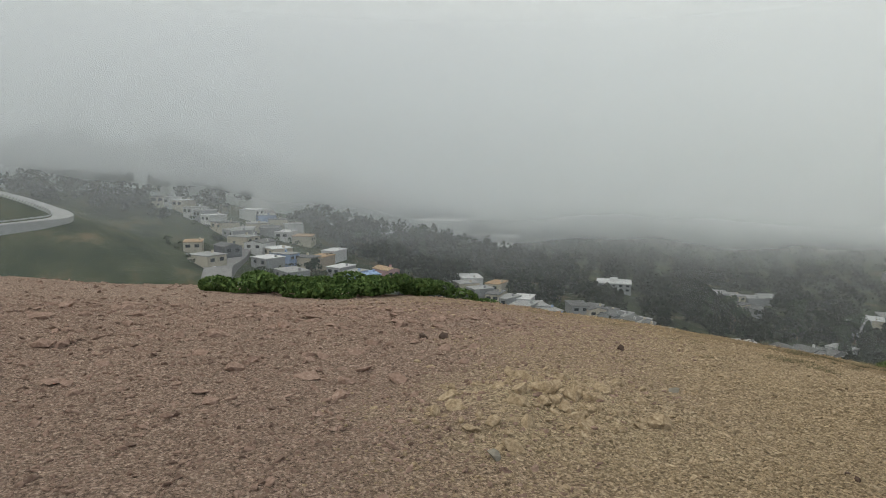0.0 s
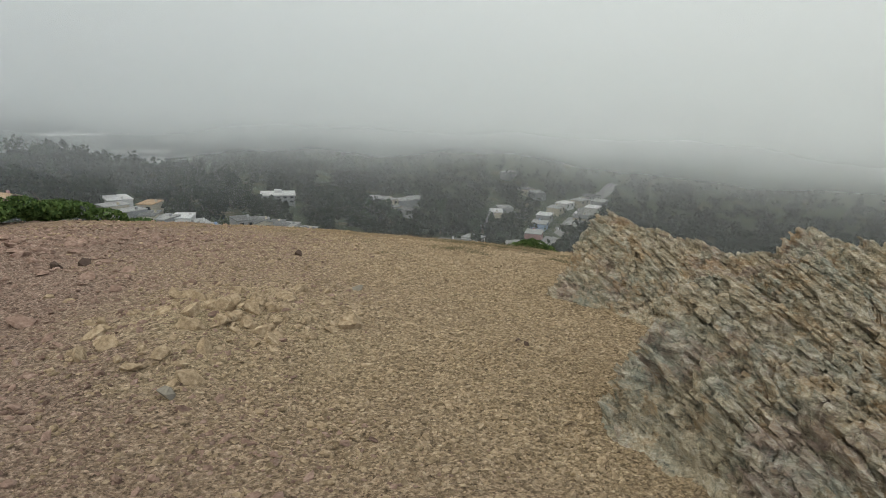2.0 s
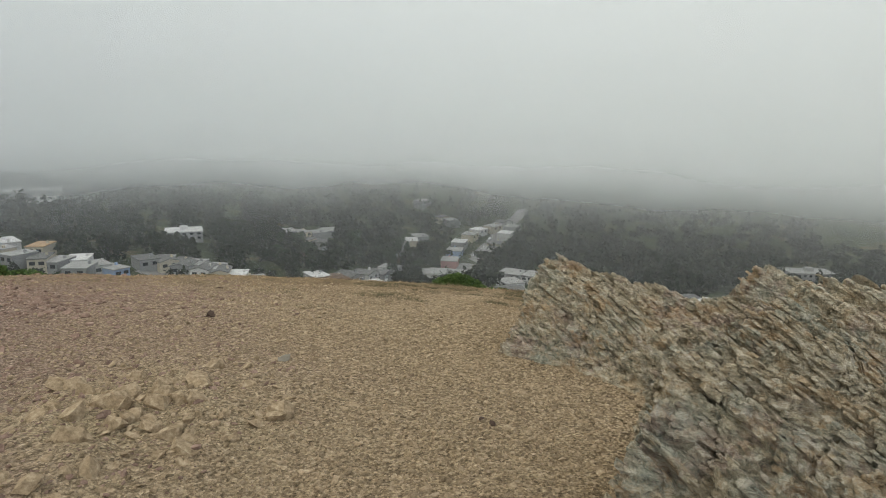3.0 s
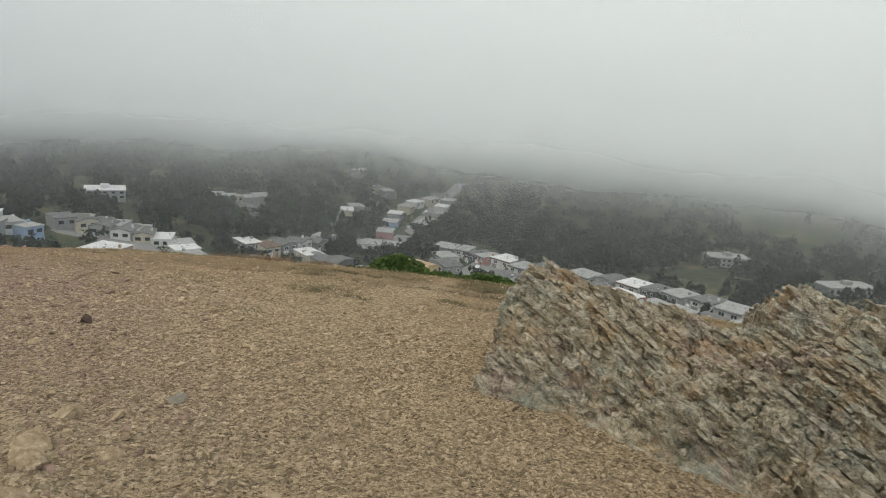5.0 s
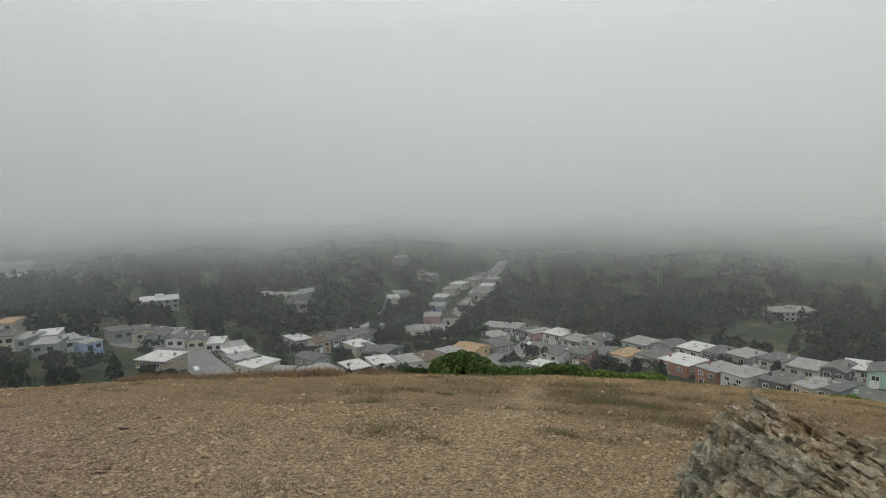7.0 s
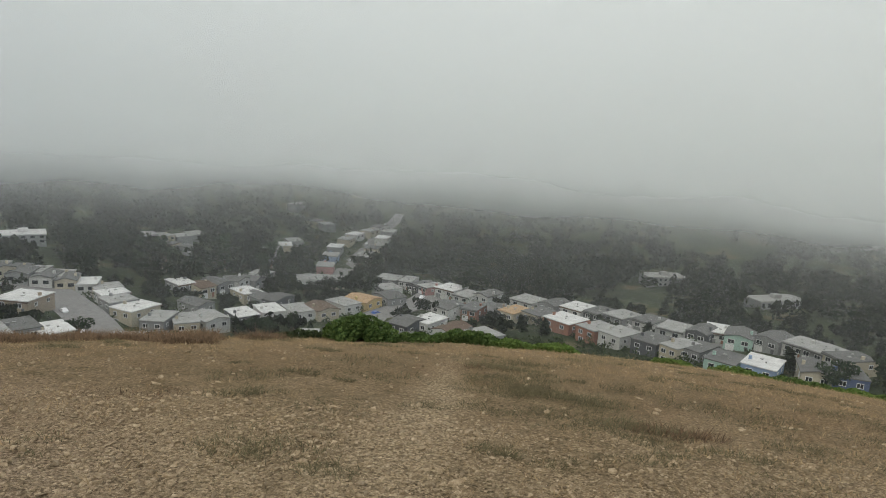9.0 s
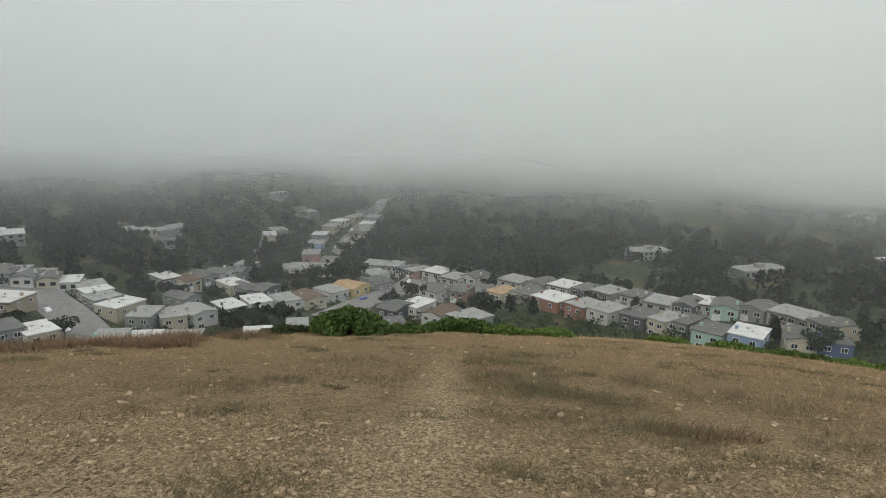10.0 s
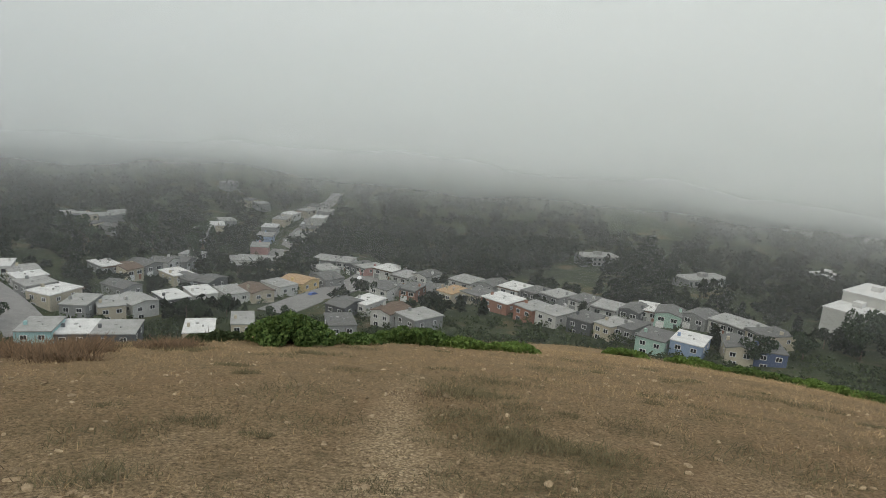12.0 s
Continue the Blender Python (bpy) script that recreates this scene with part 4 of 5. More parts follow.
# ---- the chert outcrop ----
def lattice3(ix, iy, iz, seed):
    h = np.sin(ix * 127.1 + iy * 311.7 + iz * 74.7 + seed * 19.3) * 43758.5453
    return h - np.floor(h)


def vnoise3(p, scale, seed=0.0):
    p = p * scale
    i = np.floor(p)
    f = p - i
    f = f * f * (3 - 2 * f)
    out = 0
    for dx in (0, 1):
        for dy in (0, 1):
            for dz in (0, 1):
                w = (f[..., 0] if dx else 1 - f[..., 0]) * (f[..., 1] if dy else 1 - f[..., 1]) * (f[..., 2] if dz else 1 - f[..., 2])
                out = out + w * lattice3(i[..., 0] + dx, i[..., 1] + dy, i[..., 2] + dz, seed)
    return 2 * out - 1


def outcrop_rock(name, worn):
    """Thin-bedded chert: tan, grey-green and rust beds with pale worn edges."""
    m, n, l, b = material(name, 0.85)
    geo = n.new("ShaderNodeNewGeometry")
    pos = geo.outputs["Position"]
    def moved(x, y, z):
        shift = n.new("ShaderNodeVectorMath")
        shift.operation = "ADD"
        shift.inputs[1].default_value = (x, y, z)
        l.new(pos, shift.inputs[0])
        return shift.outputs[0]
    base = ramp(n, l, tex_noise(n, l, pos, 26.0, 10, 0.85), [(0.36, (0.07, 0.062, 0.047)), (0.44, (0.30, 0.265, 0.19)), (0.54, (0.50, 0.435, 0.31)), (0.66, (0.78, 0.70, 0.55))])
    green = ramp(n, l, tex_noise(n, l, pos, 2.6, 6, 0.7), [(0.46, (0, 0, 0)), (0.60, (0.8, 0.8, 0.8))])
    c = mix(n, l, green, base, mix(n, l, 0.6, base, (0.25, 0.315, 0.29)))
    violet = ramp(n, l, tex_noise(n, l, moved(3.1, 9.2, 1.7), 3.2, 6, 0.7), [(0.52, (0, 0, 0)), (0.62, (0.75, 0.75, 0.75))])
    c = mix(n, l, violet, c, mix(n, l, 0.6, base, (0.33, 0.225, 0.215)))
    rust = ramp(n, l, tex_noise(n, l, moved(7.3, 2.1, 4.4), 4.2, 8, 0.75), [(0.50, (0, 0, 0)), (0.62, (0.75, 0.75, 0.75))])
    c = mix(n, l, rust, c, mix(n, l, 0.6, base, (0.44, 0.26, 0.11)))
    # beds: thin seams, pale quartz and dark partings
    bed = n.new("ShaderNodeMapping")
    bed.inputs["Rotation"].default_value = (radians(12), radians(38), radians(18))
    bed.inputs["Scale"].default_value = (7, 7, 44)
    l.new(pos, bed.inputs["Vector"])
    layers = tex_noise(n, l, bed.outputs[0], 1.0, 7, 0.72)
    seam = ramp(n, l, layers, [(0.54, (0, 0, 0)), (0.60, (0.6, 0.6, 0.6)), (0.66, (0, 0, 0))])
    c = mix(n, l, seam, c, (0.66, 0.62, 0.51))
    c = mix(n, l, 0.55, c, ramp(n, l, layers, [(0.38, (0.20, 0.18, 0.15)), (0.46, (1, 1, 1))]), "MULTIPLY")
    # worn edges
    if worn:
        edge = ramp(n, l, geo.outputs["Pointiness"], [(0.53, (0, 0, 0)), (0.63, (0.45, 0.45, 0.45))])
        c = mix(n, l, edge, c, (0.60, 0.55, 0.44))
    c = mix(n, l, 0.5, c, ramp(n, l, geo.outputs["Random Per Island"], [(0, (0.6, 0.57, 0.54)), (0.5, (0.88, 0.86, 0.83)), (1, (1, 1, 1))]), "MULTIPLY")
    l.new(c, b.inputs["Base Color"])
    h = calc(n, l, "ADD", layers, calc(n, l, "MULTIPLY", tex_noise(n, l, pos, 60, 8, 0.8), 0.8))
    bump(n, l, b, h, 1.0, 0.022)
    return m


ROCK, ROCK_SLAB = outcrop_rock("banded_chert", True), outcrop_rock("chert_slab", False)
BED = np.array([0.56, 0.20, 0.80])
BED = BED / np.linalg.norm(BED)


def rock_form(x, y, ridge, front, back, ends, h, fall):
    """Height over the ground of a rock with a ridge line, steep at its ends."""
    (ax, ay), (bx, by) = ridge
    ux, uy = bx - ax, by - ay
    length = np.hypot(ux, uy)
    ux, uy = ux / length, uy / length
    s = (x - ax) * ux + (y - ay) * uy
    t = -(x - ax) * uy + (y - ay) * ux
    w = np.where(t < 0, front, back)
    over = np.maximum(np.maximum(-s / ends[0], (s - length) / ends[1]), 0)
    d = np.hypot(t / w, over)
    return h * (1 - fall * np.clip(s / length, 0, 1.6)) * (1 - d ** 1.5)


def outcrop(label, ridge, front, back, ends, h, seed, knob=None, slabs=130, fall=0.0):
    (ax, ay), (bx, by) = ridge
    step = 0.0095
    pad = max(front, back) + 0.25
    xs = np.arange(min(ax, bx) - ends[0] - 0.2, max(ax, bx) + ends[1] + 0.2, step)
    ys = np.arange(min(ay, by) - pad, max(ay, by) + pad, step)
    x, y = np.meshgrid(xs, ys, indexing="ij")
    wx = x + 0.14 * vnoise(x * 1.6, y * 1.6, seed) + 0.05 * vnoise(x * 5, y * 5, seed + 1)
    wy = y + 0.14 * vnoise(x * 1.6, y * 1.6, seed + 2) + 0.05 * vnoise(x * 5, y * 5, seed + 3)
    e = rock_form(wx, wy, ridge, front, back, ends, h, fall)
    if knob:
        kx, ky, kr, kh = knob
        e = np.maximum(e, kh * (1 - (np.hypot(wx - kx, wy - ky) / kr) ** 2.5))
    g = ground_height(x, y)
    p = np.stack([x, y, g + np.maximum(e, -0.3)], -1)
    e = e + 0.10 * vnoise3(p, 1.9, seed) * np.clip(e / 0.2, 0, 1) + 0.045 * vnoise3(p, 5.5, seed + 1) * np.clip(e / 0.1, 0, 1)
    p[..., 2] = g + e
    s = p @ BED + 0.05 * vnoise3(p, 1.4, seed + 2) + 0.012 * vnoise3(p, 7, seed + 3)
    out = np.zeros_like(e)
    for thick, amp in ((0.15, 0.07), (0.06, 0.075), (0.03, 0.055)):
        k = np.floor(s / thick)
        fr = s / thick - k
        hardness = lattice3(k, k * 0 + seed, np.floor(p[..., 0] * 4.1 + p[..., 1] * 2.7 + k * 0.37 + 1.5 * vnoise3(p, 3.0, seed + 6)), 3)
        out += amp * (hardness - 0.45) * np.clip(np.minimum(fr, 1 - fr) * 7, 0, 1)
    # cross joints that break the beds into blocks
    j = np.abs(np.sin((p @ np.array([0.5, -0.85, 0.1])) * 9 + 2.5 * vnoise3(p, 2.0, seed + 5)))
    out -= 0.05 * np.exp(-(j / 0.08) ** 2)
    j = np.abs(np.sin((p @ np.array([0.75, 0.5, -0.45])) * 14 + 3.0 * vnoise3(p, 2.6, seed + 7)))
    out -= 0.03 * np.exp(-(j / 0.09) ** 2)
    out += 0.035 * (lattice3(*np.floor(p * 13.0 + 0.8 * vnoise3(p, 4.0, seed + 8)[..., None]).transpose(2, 0, 1), seed) - 0.5)
    out += 0.012 * vnoise3(p, 22, seed + 4) + 0.010 * (lattice3(*np.floor(p * 34.0 + 0.7 * vnoise3(p, 9.0, seed + 9)[..., None]).transpose(2, 0, 1), seed) - 0.5)
    out *= np.clip(e / 0.08, 0, 1)
    n = np.array([-0.35, -0.55, 0.75])
    q = p + out[..., None] * n
    keep = e > -0.015
    nx, ny = x.shape
    idx = np.arange(nx * ny).reshape(nx, ny)
    ok = keep[:-1, :-1] & keep[1:, :-1] & keep[:-1, 1:] & keep[1:, 1:]
    f = np.stack([idx[:-1, :-1][ok], idx[1:, :-1][ok], idx[1:, 1:][ok], idx[:-1, 1:][ok]], 1)
    used = np.unique(f)
    remap = np.full(nx * ny, -1)
    remap[used] = np.arange(len(used))
    o = np.array([ax, ay, at_ground(ax, ay)])
    ob = thing("rock_outcrop", *o, 0, label, "rock", "chert outcrops")
    part("rock_body", soup("rock_body", q.reshape(-1, 3)[used] - o, remap[f]), ROCK, ob)
    # loose-edged slabs lying along the bedding
    rng = np.random.default_rng(int(seed))
    ux = np.cross(BED, [0.2, 0.95, 0.1])
    ux /= np.linalg.norm(ux)
    uy = np.cross(BED, ux)
    cand = np.argwhere(e > 0.10)
    box = np.array([(-1, -1, -1), (1, -1, -1), (1, 1, -1), (-1, 1, -1), (-1, -1, 1), (1, -1, 1), (1, 1, 1), (-1, 1, 1)], float)
    bf = [(0, 3, 2, 1), (4, 5, 6, 7), (0, 1, 5, 4), (1, 2, 6, 5), (2, 3, 7, 6), (3, 0, 4, 7)]
    def slab(i, k, big):
        dim = np.array([rng.uniform(0.016, 0.05), rng.uniform(0.014, 0.04), rng.uniform(0.006, 0.016)]) * big
        b8 = box * dim * rng.uniform(0.6, 1.1, (8, 3))
        return q[i, k] - o + b8[:, :1] * ux + b8[:, 1:2] * uy + b8[:, 2:] * BED - n * 0.006
    for i, k in cand[rng.integers(0, len(cand), slabs)]:
        me = bpy.data.meshes.new("rock_slab")
        me.from_pydata(slab(i, k, 1.1).tolist(), [], bf)
        part("rock_slab", me, ROCK_SLAB, ob)
    # the smaller broken bed ends, too many to count
    small = np.concatenate([slab(i, k, 0.8) for i, k in cand[rng.integers(0, len(cand), 10 * slabs)]])
    bits = part("rock_rubble", soup("rock_rubble", small, (np.arange(10 * slabs)[:, None, None] * 8 + np.array(bf)[None]).reshape(-1, 4)), ROCK_SLAB, ob)
    tagged(bits, kind="stuff")
    return ob


outcrop("jagged banded chert outcrop of grey and ochre with a knob", ((2.93, -2.06), (4.5, -2.75)), 0.74, 0.55, (0.17, 0.9), 0.57, 3.0, (2.90, -2.0, 0.19, 0.60), 260, 0.0)
outcrop("tilted banded grey-green chert outcrop beside the gravel", ((4.0, -4.32), (5.6, -4.95)), 0.85, 0.55, (0.26, 0.9), 0.68, 7.0, None, 260, 0.42)
outcrop("dark chert outcrop with a long sloping bed", ((4.4, -1.75), (6.2, -2.6)), 0.5, 0.55, (0.28, 0.8), 0.76, 12.0, None, 110, 0.30)


# ---- loose stones and gravel ----
def rock_templates(rng, count):
    bm = bmesh.new()
    bmesh.ops.create_icosphere(bm, subdivisions=1, radius=1)
    v = np.array([w.co[:] for w in bm.verts])
    f = np.array([[w.index for w in p.verts] for p in bm.faces])
    bm.free()
    # flatten random facets to make angular chips
    out = []
    for _ in range(count):
        q = v.copy()
        for _k in range(9):
            d = rng.normal(size=3)
            d /= np.linalg.norm(d)
            c = rng.uniform(0.30, 0.8)
            over = np.maximum(q @ d - c, 0)
            q -= over[:, None] * d
        out.append(q)
    return out, f


def turn_matrix(a, tx, ty):
    ca, sa = np.cos(a), np.sin(a)
    rz = np.array([[ca, -sa, 0], [sa, ca, 0], [0, 0, 1]])
    rx = np.array([[1, 0, 0], [0, np.cos(tx), -np.sin(tx)], [0, np.sin(tx), np.cos(tx)]])
    ry = np.array([[np.cos(ty), 0, np.sin(ty)], [0, 1, 0], [-np.sin(ty), 0, np.cos(ty)]])
    return rz @ rx @ ry


def near_height(x, y):
    z = ground_height(x, y)
    r = np.hypot(x - 2.4, y + 4.6)
    near = np.exp(-(r / 22) ** 2)
    z = z + near * (0.035 * vnoise(x * 0.9, y * 0.9, 1) + 0.02 * vnoise(x * 2.6, y * 2.6, 2) + 0.012 * vnoise(x * 7, y * 7, 3) + 0.005 * vnoise(x * 19, y * 19, 4))
    return z + 0.13 * np.exp(-(((x - 1.2) / 0.6) ** 2 + ((y + 4.8) / 0.8) ** 2)) * (1 + 0.35 * vnoise(x * 5, y * 5, 5))


def gravel(name, count, small, large, mat, region, label, seed, flat=0.55, weight=None):
    rng = np.random.default_rng(seed)
    forms, f = rock_templates(rng, 24)
    x0, y0, x1, y1 = region
    x, y = rng.uniform(x0, x1, count), rng.uniform(y0, y1, count)
    if weight is not None:
        keep = rng.random(count) < weight(x, y)
        x, y = x[keep], y[keep]
    size = small + (large - small) * rng.random(len(x)) ** 3.2
    z = near_height(x, y)
    vs = []
    for i in range(len(x)):
        s = size[i]
        q = forms[i % 24] * np.array([s * rng.uniform(0.7, 1.4), s * rng.uniform(0.6, 1.0), s * flat * rng.uniform(0.6, 1.2)])
        vs.append(q @ turn_matrix(rng.uniform(0, 6.28), rng.normal() * 0.25, rng.normal() * 0.25).T + np.array([x[i], y[i], z[i] + s * flat * 0.15]))
    n = len(forms[0])
    fs = (np.arange(len(vs))[:, None, None] * n + f[None]).reshape(-1, 3)
    ob = part(name, soup(name, np.concatenate(vs), fs), mat)
    return tagged(ob, label, "gravel", kind="stuff")


def chips(count, region, mat, label, seed, weight):
    """The finest broken chips, eight faces each."""
    rng = np.random.default_rng(seed)
    x, y = rng.uniform(region[0], region[2], count), rng.uniform(region[1], region[3], count)
    keep = rng.random(count) < weight(x, y)
    x, y = x[keep], y[keep]
    k = len(x)
    s = 0.004 + 0.013 * rng.random(k) ** 2.5
    a = rng.uniform(0, 6.28, k)
    octa = np.array([(1, 0, 0), (0, 1, 0), (-1, 0, 0), (0, -1, 0), (0, 0, 1), (0, 0, -1)], float)
    v = octa[None] * rng.uniform(0.55, 1.35, (k, 6, 1)) * s[:, None, None]
    v[..., 2] *= 0.55
    v[:, 4, :2] += rng.normal(size=(k, 2)) * s[:, None] * 0.5
    ca, sa = np.cos(a)[:, None], np.sin(a)[:, None]
    v = np.stack([v[..., 0] * ca - v[..., 1] * sa + x[:, None], v[..., 0] * sa + v[..., 1] * ca + y[:, None], v[..., 2] + (near_height(x, y) + 0.15 * s)[:, None]], -1)
    f = np.array([(0, 1, 4), (1, 2, 4), (2, 3, 4), (3, 0, 4), (1, 0, 5), (2, 1, 5), (3, 2, 5), (0, 3, 5)])
    f = (np.arange(k)[:, None, None] * 6 + f[None]).reshape(-1, 3)
    tagged(part("gravel", soup("gravel", v.reshape(-1, 3), f), mat), label, "gravel", kind="stuff")


def redness(x, y):
    return np.clip((-0.30 * (x - 1.2) - 0.24 * (y + 5.0)) + 0.5 + 0.35 * vnoise(x * 0.8, y * 0.8, 8), 0, 1)


def grassy(x, y):
    return np.clip(0.28 * y + 0.75 + 0.45 * vnoise(x * 0.9, y * 0.9, 12) - 1.0 * np.exp(-((x - 1.42) / 0.42) ** 2) * (y < 8), 0, 1)


gravel("gravel", 24000, 0.006, 0.034, CHERT, (-1.5, -7.6, 4.6, 0.5), "tan broken chert gravel strewn on the ground", 21, weight=lambda x, y: (1 - redness(x, y)) * (1 - 0.6 * grassy(x, y)))
gravel("gravel", 14000, 0.007, 0.045, RED_CHERT, (-6, -8.2, 3.0, -1.0), "reddish broken chert gravel strewn on the ground", 22, weight=redness)
gravel("gravel", 9000, 0.010, 0.045, CHERT, (-7, -3, 7, 9), "tan chert gravel between dry grass", 23, weight=lambda x, y: 1 - 0.75 * grassy(x, y))
gravel("gravel", 4000, 0.015, 0.07, RED_CHERT, (-14, -9, -1, 2), "reddish chert scree towards the brow", 24, weight=redness)


chips(60000, (-2.5, -7.4, 4.4, 0.6), CHERT, "fine tan chert chips covering the ground", 25, lambda x, y: (1 - redness(x, y)) * (1 - 0.5 * grassy(x, y)))
chips(45000, (-5, -8.4, 3.6, -1.5), RED_CHERT, "fine reddish chert chips covering the ground", 26, redness)


def loose_stones():
    """The stones large enough to pick up one by one."""
    rng = np.random.default_rng(31)
    forms, f = rock_templates(rng, 30)
    meshes = []
    for q in forms:
        meshes.append((soup("stone", q, f), soup("stone", q, f)))
    spots = []
    for _ in range(330):
        x, y = rng.uniform(-5, 2.2), rng.uniform(-8.2, -2.6)
        if x < 0.2 and rng.random() < redness(np.array(x), np.array(y)):
            spots.append((x, y, 0.04 + 0.13 * rng.random() ** 2.2, 1))
    for _ in range(110):
        a, r = rng.uniform(0, 6.28), rng.random() ** 0.7
        spots.append((1.2 + 0.75 * r * np.cos(a), -4.8 + 0.95 * r * np.sin(a), 0.03 + 0.085 * rng.random() ** 2, 4))
    for _ in range(60):
        spots.append((rng.uniform(-3, 4.4), rng.uniform(-6, 2), rng.uniform(0.025, 0.06), 0))
    spots += [(-1.18, -4.29, 0.075, 2), (-1.15, -4.06, 0.07, 2), (2.93, -4.1, 0.035, 2), (2.86, -4.06, 0.025, 2), (0.12, -2.70, 0.06, 2), (1.35, -3.52, 0.055, 3), (1.24, -3.80, 0.06, 0), (-0.15, -2.03, 0.05, 0), (1.69, -5.68, 0.07, 3), (3.5, -5.3, 0.06, 0)]
    for i, (x, y, s, k) in enumerate(spots):
        if x > 3.3 and -5.4 < y < -1:
            continue
        me = meshes[i % 30][0 if k != 1 else 1]
        mat = (CHERT, RED_CHERT, DARK_STONE, GREY_STONE, CHERT)[k]
        if k in (2, 3):
            me = me.copy()
            me.materials.clear()
        ob = part("stone", me, mat)
        sink, flat = ((0.1, 0.45), (0.2, 0.42), (0.35, 0.8), (0.3, 0.7), (0.1, 0.7))[k]
        ob.matrix_basis = Matrix.LocRotScale((x, y, float(near_height(np.array(x), np.array(y))) + s * flat * sink), Euler((rng.normal() * (0.14 if k == 1 else 0.4), rng.normal() * (0.14 if k == 1 else 0.4), rng.uniform(0, 6.28))),
                                             (s * rng.uniform(0.85, 1.3), s * rng.uniform(0.7, 1.0), s * flat))
        tagged(ob, ("flat tan chert stone lying on gravel", "flat reddish chert slab half sunk in scree", "small dark brown stone on the gravel", "blue-grey stone on tan gravel", "broken pale chert block half buried in gravel")[k], "stone", "loose stones")


DARK_STONE = stone("dark_stone", [(0.3, (0.05, 0.035, 0.028)), (0.7, (0.12, 0.085, 0.065))], random_shade=False)
GREY_STONE = stone("grey_stone", [(0.3, (0.15, 0.135, 0.105)), (0.7, (0.30, 0.275, 0.22))], random_shade=False)
loose_stones()


# ---- grass and shrubs ----
def blades(x, y, z, height, spread, n, rng):
    """Thin bent blades in tufts: a triangle pair each."""
    k = len(x)
    i = np.repeat(np.arange(k), n)
    a = rng.uniform(0, 2 * np.pi, k * n)
    r = spread[i] * np.sqrt(rng.random(k * n))
    bx, by = x[i] + r * np.cos(a), y[i] + r * np.sin(a)
    h = height[i] * rng.uniform(0.4, 1.15, k * n)
    lean, la = h * rng.uniform(0.4, 2.2, k * n), rng.uniform(0, 2 * np.pi, k * n)
    w = 0.0026 + 0.022 * h
    wx, wy = w * np.cos(la + 1.57), w * np.sin(la + 1.57)
    zz = z[i] - 0.01
    v = np.stack([np.stack([bx - wx, by - wy, zz], 1), np.stack([bx + wx, by + wy, zz], 1),
                  np.stack([bx + lean * np.cos(la), by + lean * np.sin(la), zz + h], 1)], 1).reshape(-1, 3)
    return v, np.arange(len(v)).reshape(-1, 3)


def dry_grass():
    rng = np.random.default_rng(41)
    x, y = rng.uniform(-9, 10, 60000), -2.8 + 17 * rng.random(60000) ** 1.3
    keep = rng.random(60000) < grassy(x, y) * 0.9
    x, y = x[keep], y[keep]
    z = near_height(x, y)
    h = rng.uniform(0.012, 0.042, len(x)) * (1 + 0.4 * vnoise(x * 0.7, y * 0.7, 13)) * (0.8 + 0.3 * np.clip((y - 2) / 3, 0, 1))
    v, f = blades(x, y, z, h, rng.uniform(0.03, 0.10, len(x)), 7, rng)
    tagged(part("grass", soup("grass", v, f), STRAW), "short dry straw-coloured grass on the slope", "grass", kind="stuff")
    x, y = rng.uniform(-30, 34, 16000), rng.uniform(10, 62, 16000)
    z = near_height(x, y)
    v, f = blades(x, y, z, rng.uniform(0.03, 0.08, len(x)), rng.uniform(0.1, 0.4, len(x)), 6, rng)
    tagged(part("grass", soup("grass", v, f), STRAW), "dry grass thinning towards the brow of the hill", "grass", kind="stuff")


dry_grass()
WEED = leaf("grey_green_weed", (0.075, 0.068, 0.036), (0.20, 0.165, 0.09))
RUSSET = leaf("russet_weed", (0.06, 0.04, 0.024), (0.22, 0.145, 0.085))
BRIGHT = leaf("ice_plant_leaves", (0.06, 0.11, 0.022), (0.17, 0.24, 0.06))


def weed(x, y, r, h, mat, label, n=300):
    rng = np.random.default_rng(int(1000 + x * 37 + y * 91))
    z0 = float(near_height(np.array(x), np.array(y)))
    ob = thing("weed", x, y, z0, 0, label, "weed", "weeds on the slope")
    k = 34
    a, d = rng.uniform(0, 6.28, k), r * np.sqrt(rng.random(k))
    px, py = d * np.cos(a) * 1.5, d * np.sin(a)
    pz = near_height(x + px, y + py) - z0
    v, f = blades(px, py, pz, np.full(k, h), np.full(k, r * 0.45), n // 18, rng)
    part("foliage", soup("foliage", v, f), mat, ob)


for x, y, r, h, k in ((1.2, -0.63, 0.11, 0.08, 0), (2.33, -0.16, 0.10, 0.05, 0), (3.3, 0.85, 0.2, 0.16, 1), (3.05, 0.55, 0.18, 0.06, 0), (2.3, 0.8, 0.22, 0.06, 0), (2.05, 1.1, 0.25, 0.07, 0), (2.7, 1.6, 0.3, 0.08, 0),
                      (1.0, 1.9, 0.25, 0.09, 0), (0.6, 2.6, 0.3, 0.1, 0), (3.9, 1.9, 0.35, 0.14, 0), (1.45, 0.84, 0.12, 0.06, 0), (2.9, 0.0, 0.12, 0.06, 0), (0.7, -1.9, 0.15, 0.05, 0), (1.76, 2.76, 0.25, 0.08, 1),
                      (-0.45, -0.72, 0.2, 0.06, 0), (3.5, -0.4, 0.15, 0.07, 0), (1.9, 3.6, 0.4, 0.10, 0), (2.6, 4.2, 0.4, 0.10, 0), (-0.6, 0.6, 0.25, 0.07, 1)):
    weed(x, y, r, h * 0.42, (WEED, RUSSET)[k], ("low grey-green weed tuft in gravel", "russet dried weed clump on the slope")[k])
rng_w = np.random.default_rng(77)
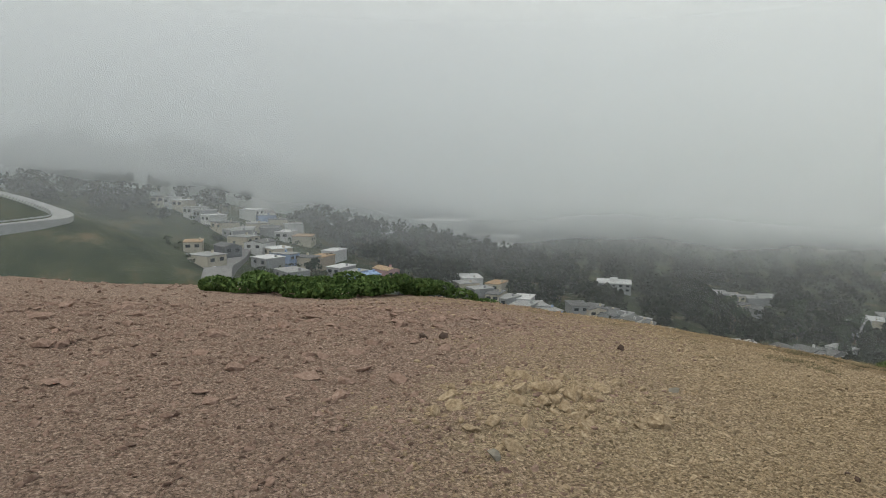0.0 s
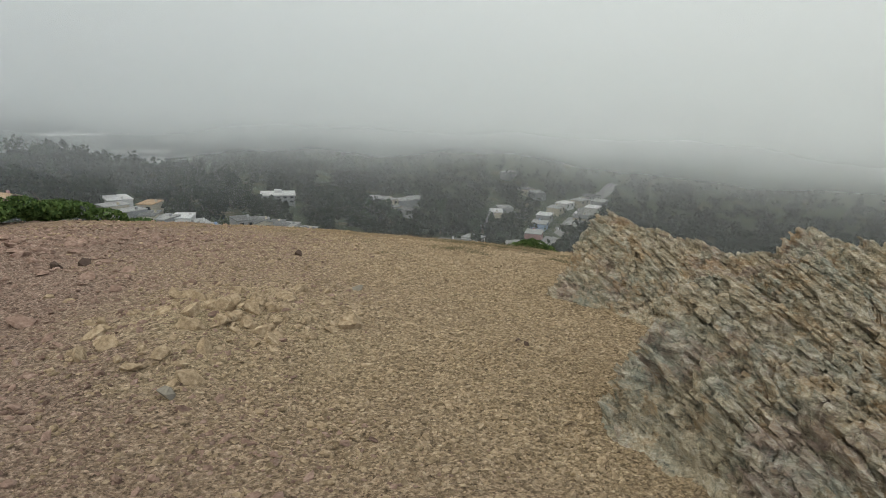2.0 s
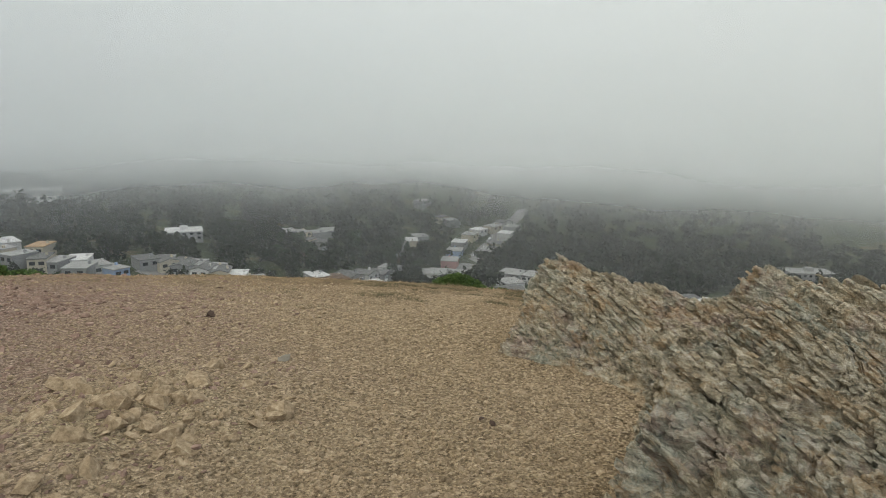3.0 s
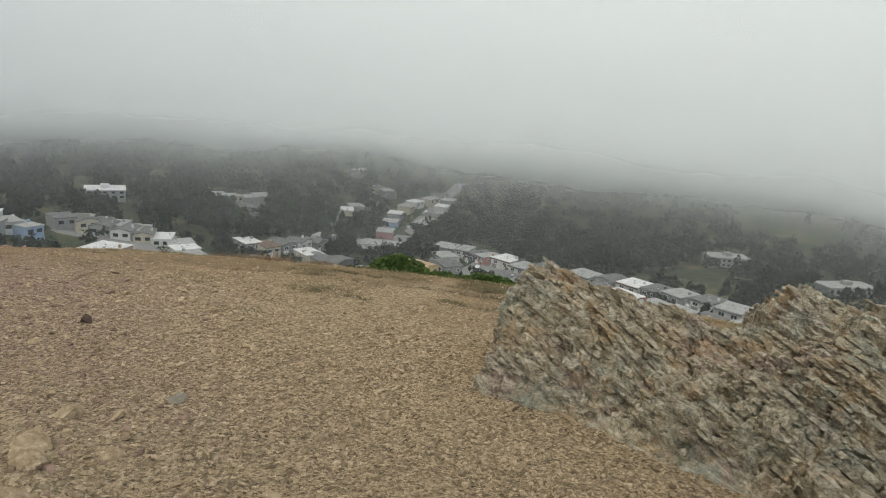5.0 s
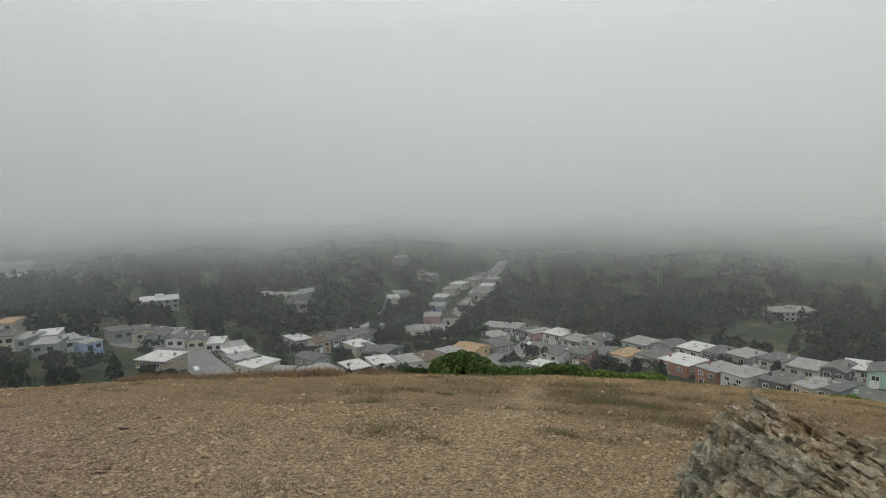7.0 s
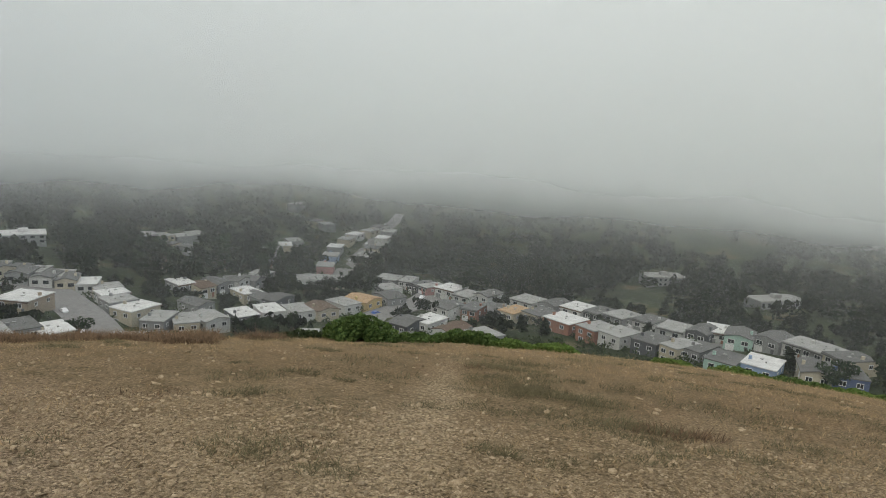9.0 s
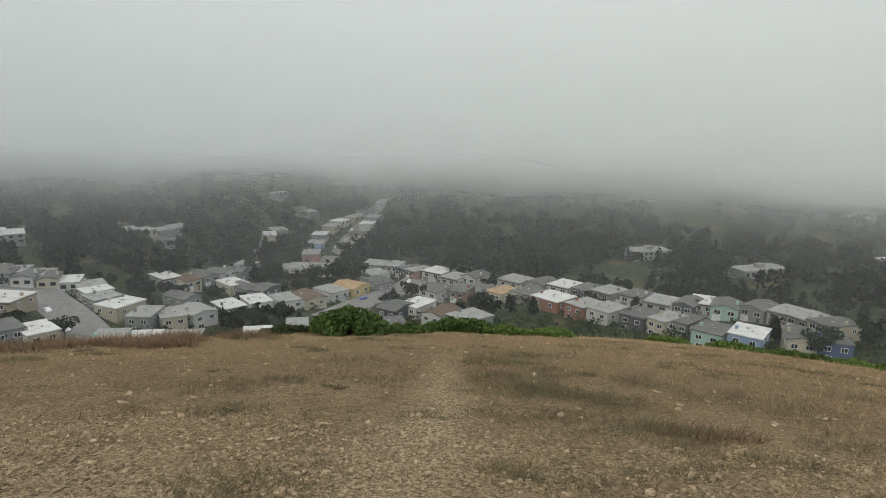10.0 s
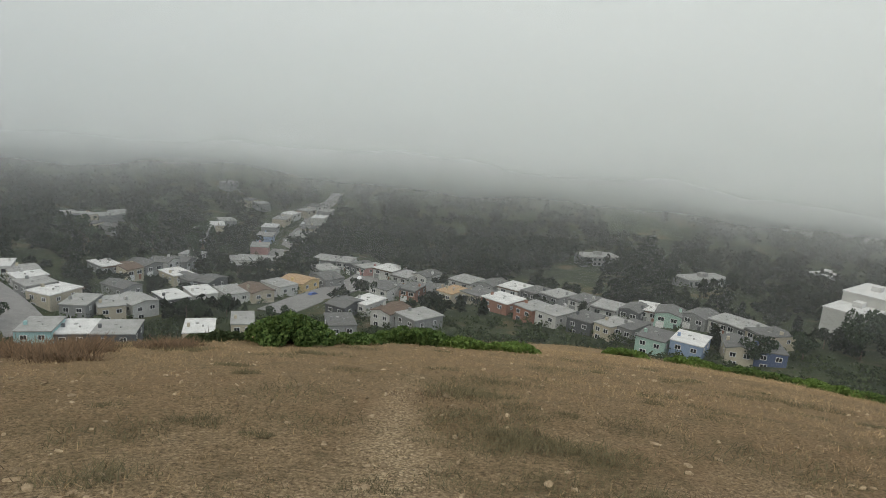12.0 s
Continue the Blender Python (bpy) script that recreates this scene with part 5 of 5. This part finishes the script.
for _ in range(120):
    wx, wy = rng_w.uniform(-4, 6.5), rng_w.uniform(-1.0, 7.5)
    if rng_w.random() < float(grassy(np.array(wx), np.array(wy))) and abs(wx - 1.4) > 0.3:
        weed(wx, wy, rng_w.uniform(0.06, 0.26), rng_w.uniform(0.015, 0.045), WEED, "low grey-green weed tuft in gravel")
# a denser strip of weeds beside the trodden line
for _ in range(34):
    wy = rng_w.uniform(0.2, 4.2)
    weed(1.95 + 0.42 * max(0, 2.6 - wy) + rng_w.uniform(-0.25, 0.55), wy, rng_w.uniform(0.10, 0.24), rng_w.uniform(0.02, 0.045), WEED, "low grey-green weed tuft in gravel")
for _ in range(60):
    wx = rng_w.uniform(-6.5, -1.7)
    weed(wx, 5.2 + rng_w.uniform(-0.9, 1.6) + 0.12 * (wx + 1.7), rng_w.uniform(0.12, 0.30), rng_w.uniform(0.05, 0.16), RUSSET, "russet dried weed clump on the slope")


def shrub(x, y, rx, ry, h, count, size, mat, label, turn=0.0, seed=1, stems=True):
    """A domed bush: woody stems and many small leaves, uneven in outline."""
    rng = np.random.default_rng(seed)
    z0 = float(near_height(np.array(float(x)), np.array(float(y))))
    ob = thing("bush", x, y, z0, turn, label, "bush")
    ca, sa = math.cos(radians(turn)), math.sin(radians(turn))
    def drape(px, py):
        return near_height(x + px * ca - py * sa, y + px * sa + py * ca) - z0
    k = 46
    lx, ly = rng.uniform(-1, 1, k), rng.uniform(-1, 1, k)
    ok = lx ** 2 + ly ** 2 < 1
    lx, ly = lx[ok], ly[ok]
    top = h * (1 - (lx ** 2 + ly ** 2)) ** 0.5 * rng.uniform(0.55, 1.0, len(lx))
    pick = rng.integers(0, len(lx), count)
    d = rng.normal(size=(count, 3))
    d /= np.linalg.norm(d, axis=1)[:, None]
    lobe = 0.30 * min(rx, ry) + 0.0 * top[pick]
    cx, cy = lx[pick] * rx * 0.85 + d[:, 0] * lobe, ly[pick] * ry * 0.85 + d[:, 1] * lobe
    cz = np.maximum(top[pick] * 0.7 + d[:, 2] * h * 0.3, 0.02 * h) + drape(cx, cy)
    v, f = leaf_quads(np.stack([cx, cy, cz], 1), size, rng)
    part("foliage", soup("foliage", v, f), mat, ob)
    if stems:
        bm = bmesh.new()
        for _ in range(9):
            bmesh.ops.create_cone(bm, segments=5, radius1=0.03 * h, radius2=0.008 * h, depth=h * 0.8,
                                  matrix=pose(rng.uniform(-0.4, 0.4) * rx, rng.uniform(-0.4, 0.4) * ry, 0.1) @ pose(0, 0, 0, rng.uniform(-35, 35), rng.uniform(-35, 35)) @ pose(0, 0, h * 0.3))
        part("stems", bm, BARK, ob)
    return ob


# the green mat along the brow
shrub(-8.9, -1.2, 4.3, 1.3, 0.55, 16000, 0.05, LEAVES, "low bright green shrub mat along the brow", 77, 51)
# bushes on the shoulder of the slope
shrub(-0.62, 7.5, 0.72, 0.55, 0.52, 9000, 0.034, LEAVES, "rounded green coyote bush on the shoulder of the slope", 0, 52)
shrub(0.35, 7.9, 0.55, 0.35, 0.22, 3000, 0.03, LEAVES, "straggling low green bush beside a rounder one", 12, 53)
shrub(1.25, 9.0, 0.78, 0.5, 0.40, 8000, 0.034, LEAVES, "spreading green bush on the shoulder of the slope", -8, 54)
shrub(2.15, 8.9, 0.62, 0.4, 0.24, 5000, 0.03, BRIGHT, "low yellow-green mat of ground cover", -6, 55)
shrub(2.95, 8.5, 0.5, 0.35, 0.20, 4000, 0.03, BRIGHT, "low yellow-green mat of ground cover", -14, 56)
shrub(-1.9, 7.9, 0.6, 0.3, 0.22, 2500, 0.028, SCRUB, "thin brownish scrub among tall dry weeds", 6, 59)
for bx, by, br, bs in ((8.4, 13.9, 0.9, 61), (9.8, 13.4, 1.0, 62), (10.9, 12.6, 0.9, 63), (12.2, 12.6, 1.1, 64), (7.0, 15.4, 0.7, 65)):
    shrub(bx, by, br, 0.45, 0.26, 3500, 0.035, BRIGHT if bs % 2 else LEAVES, "low yellow-green mat along the brow", -35, bs)
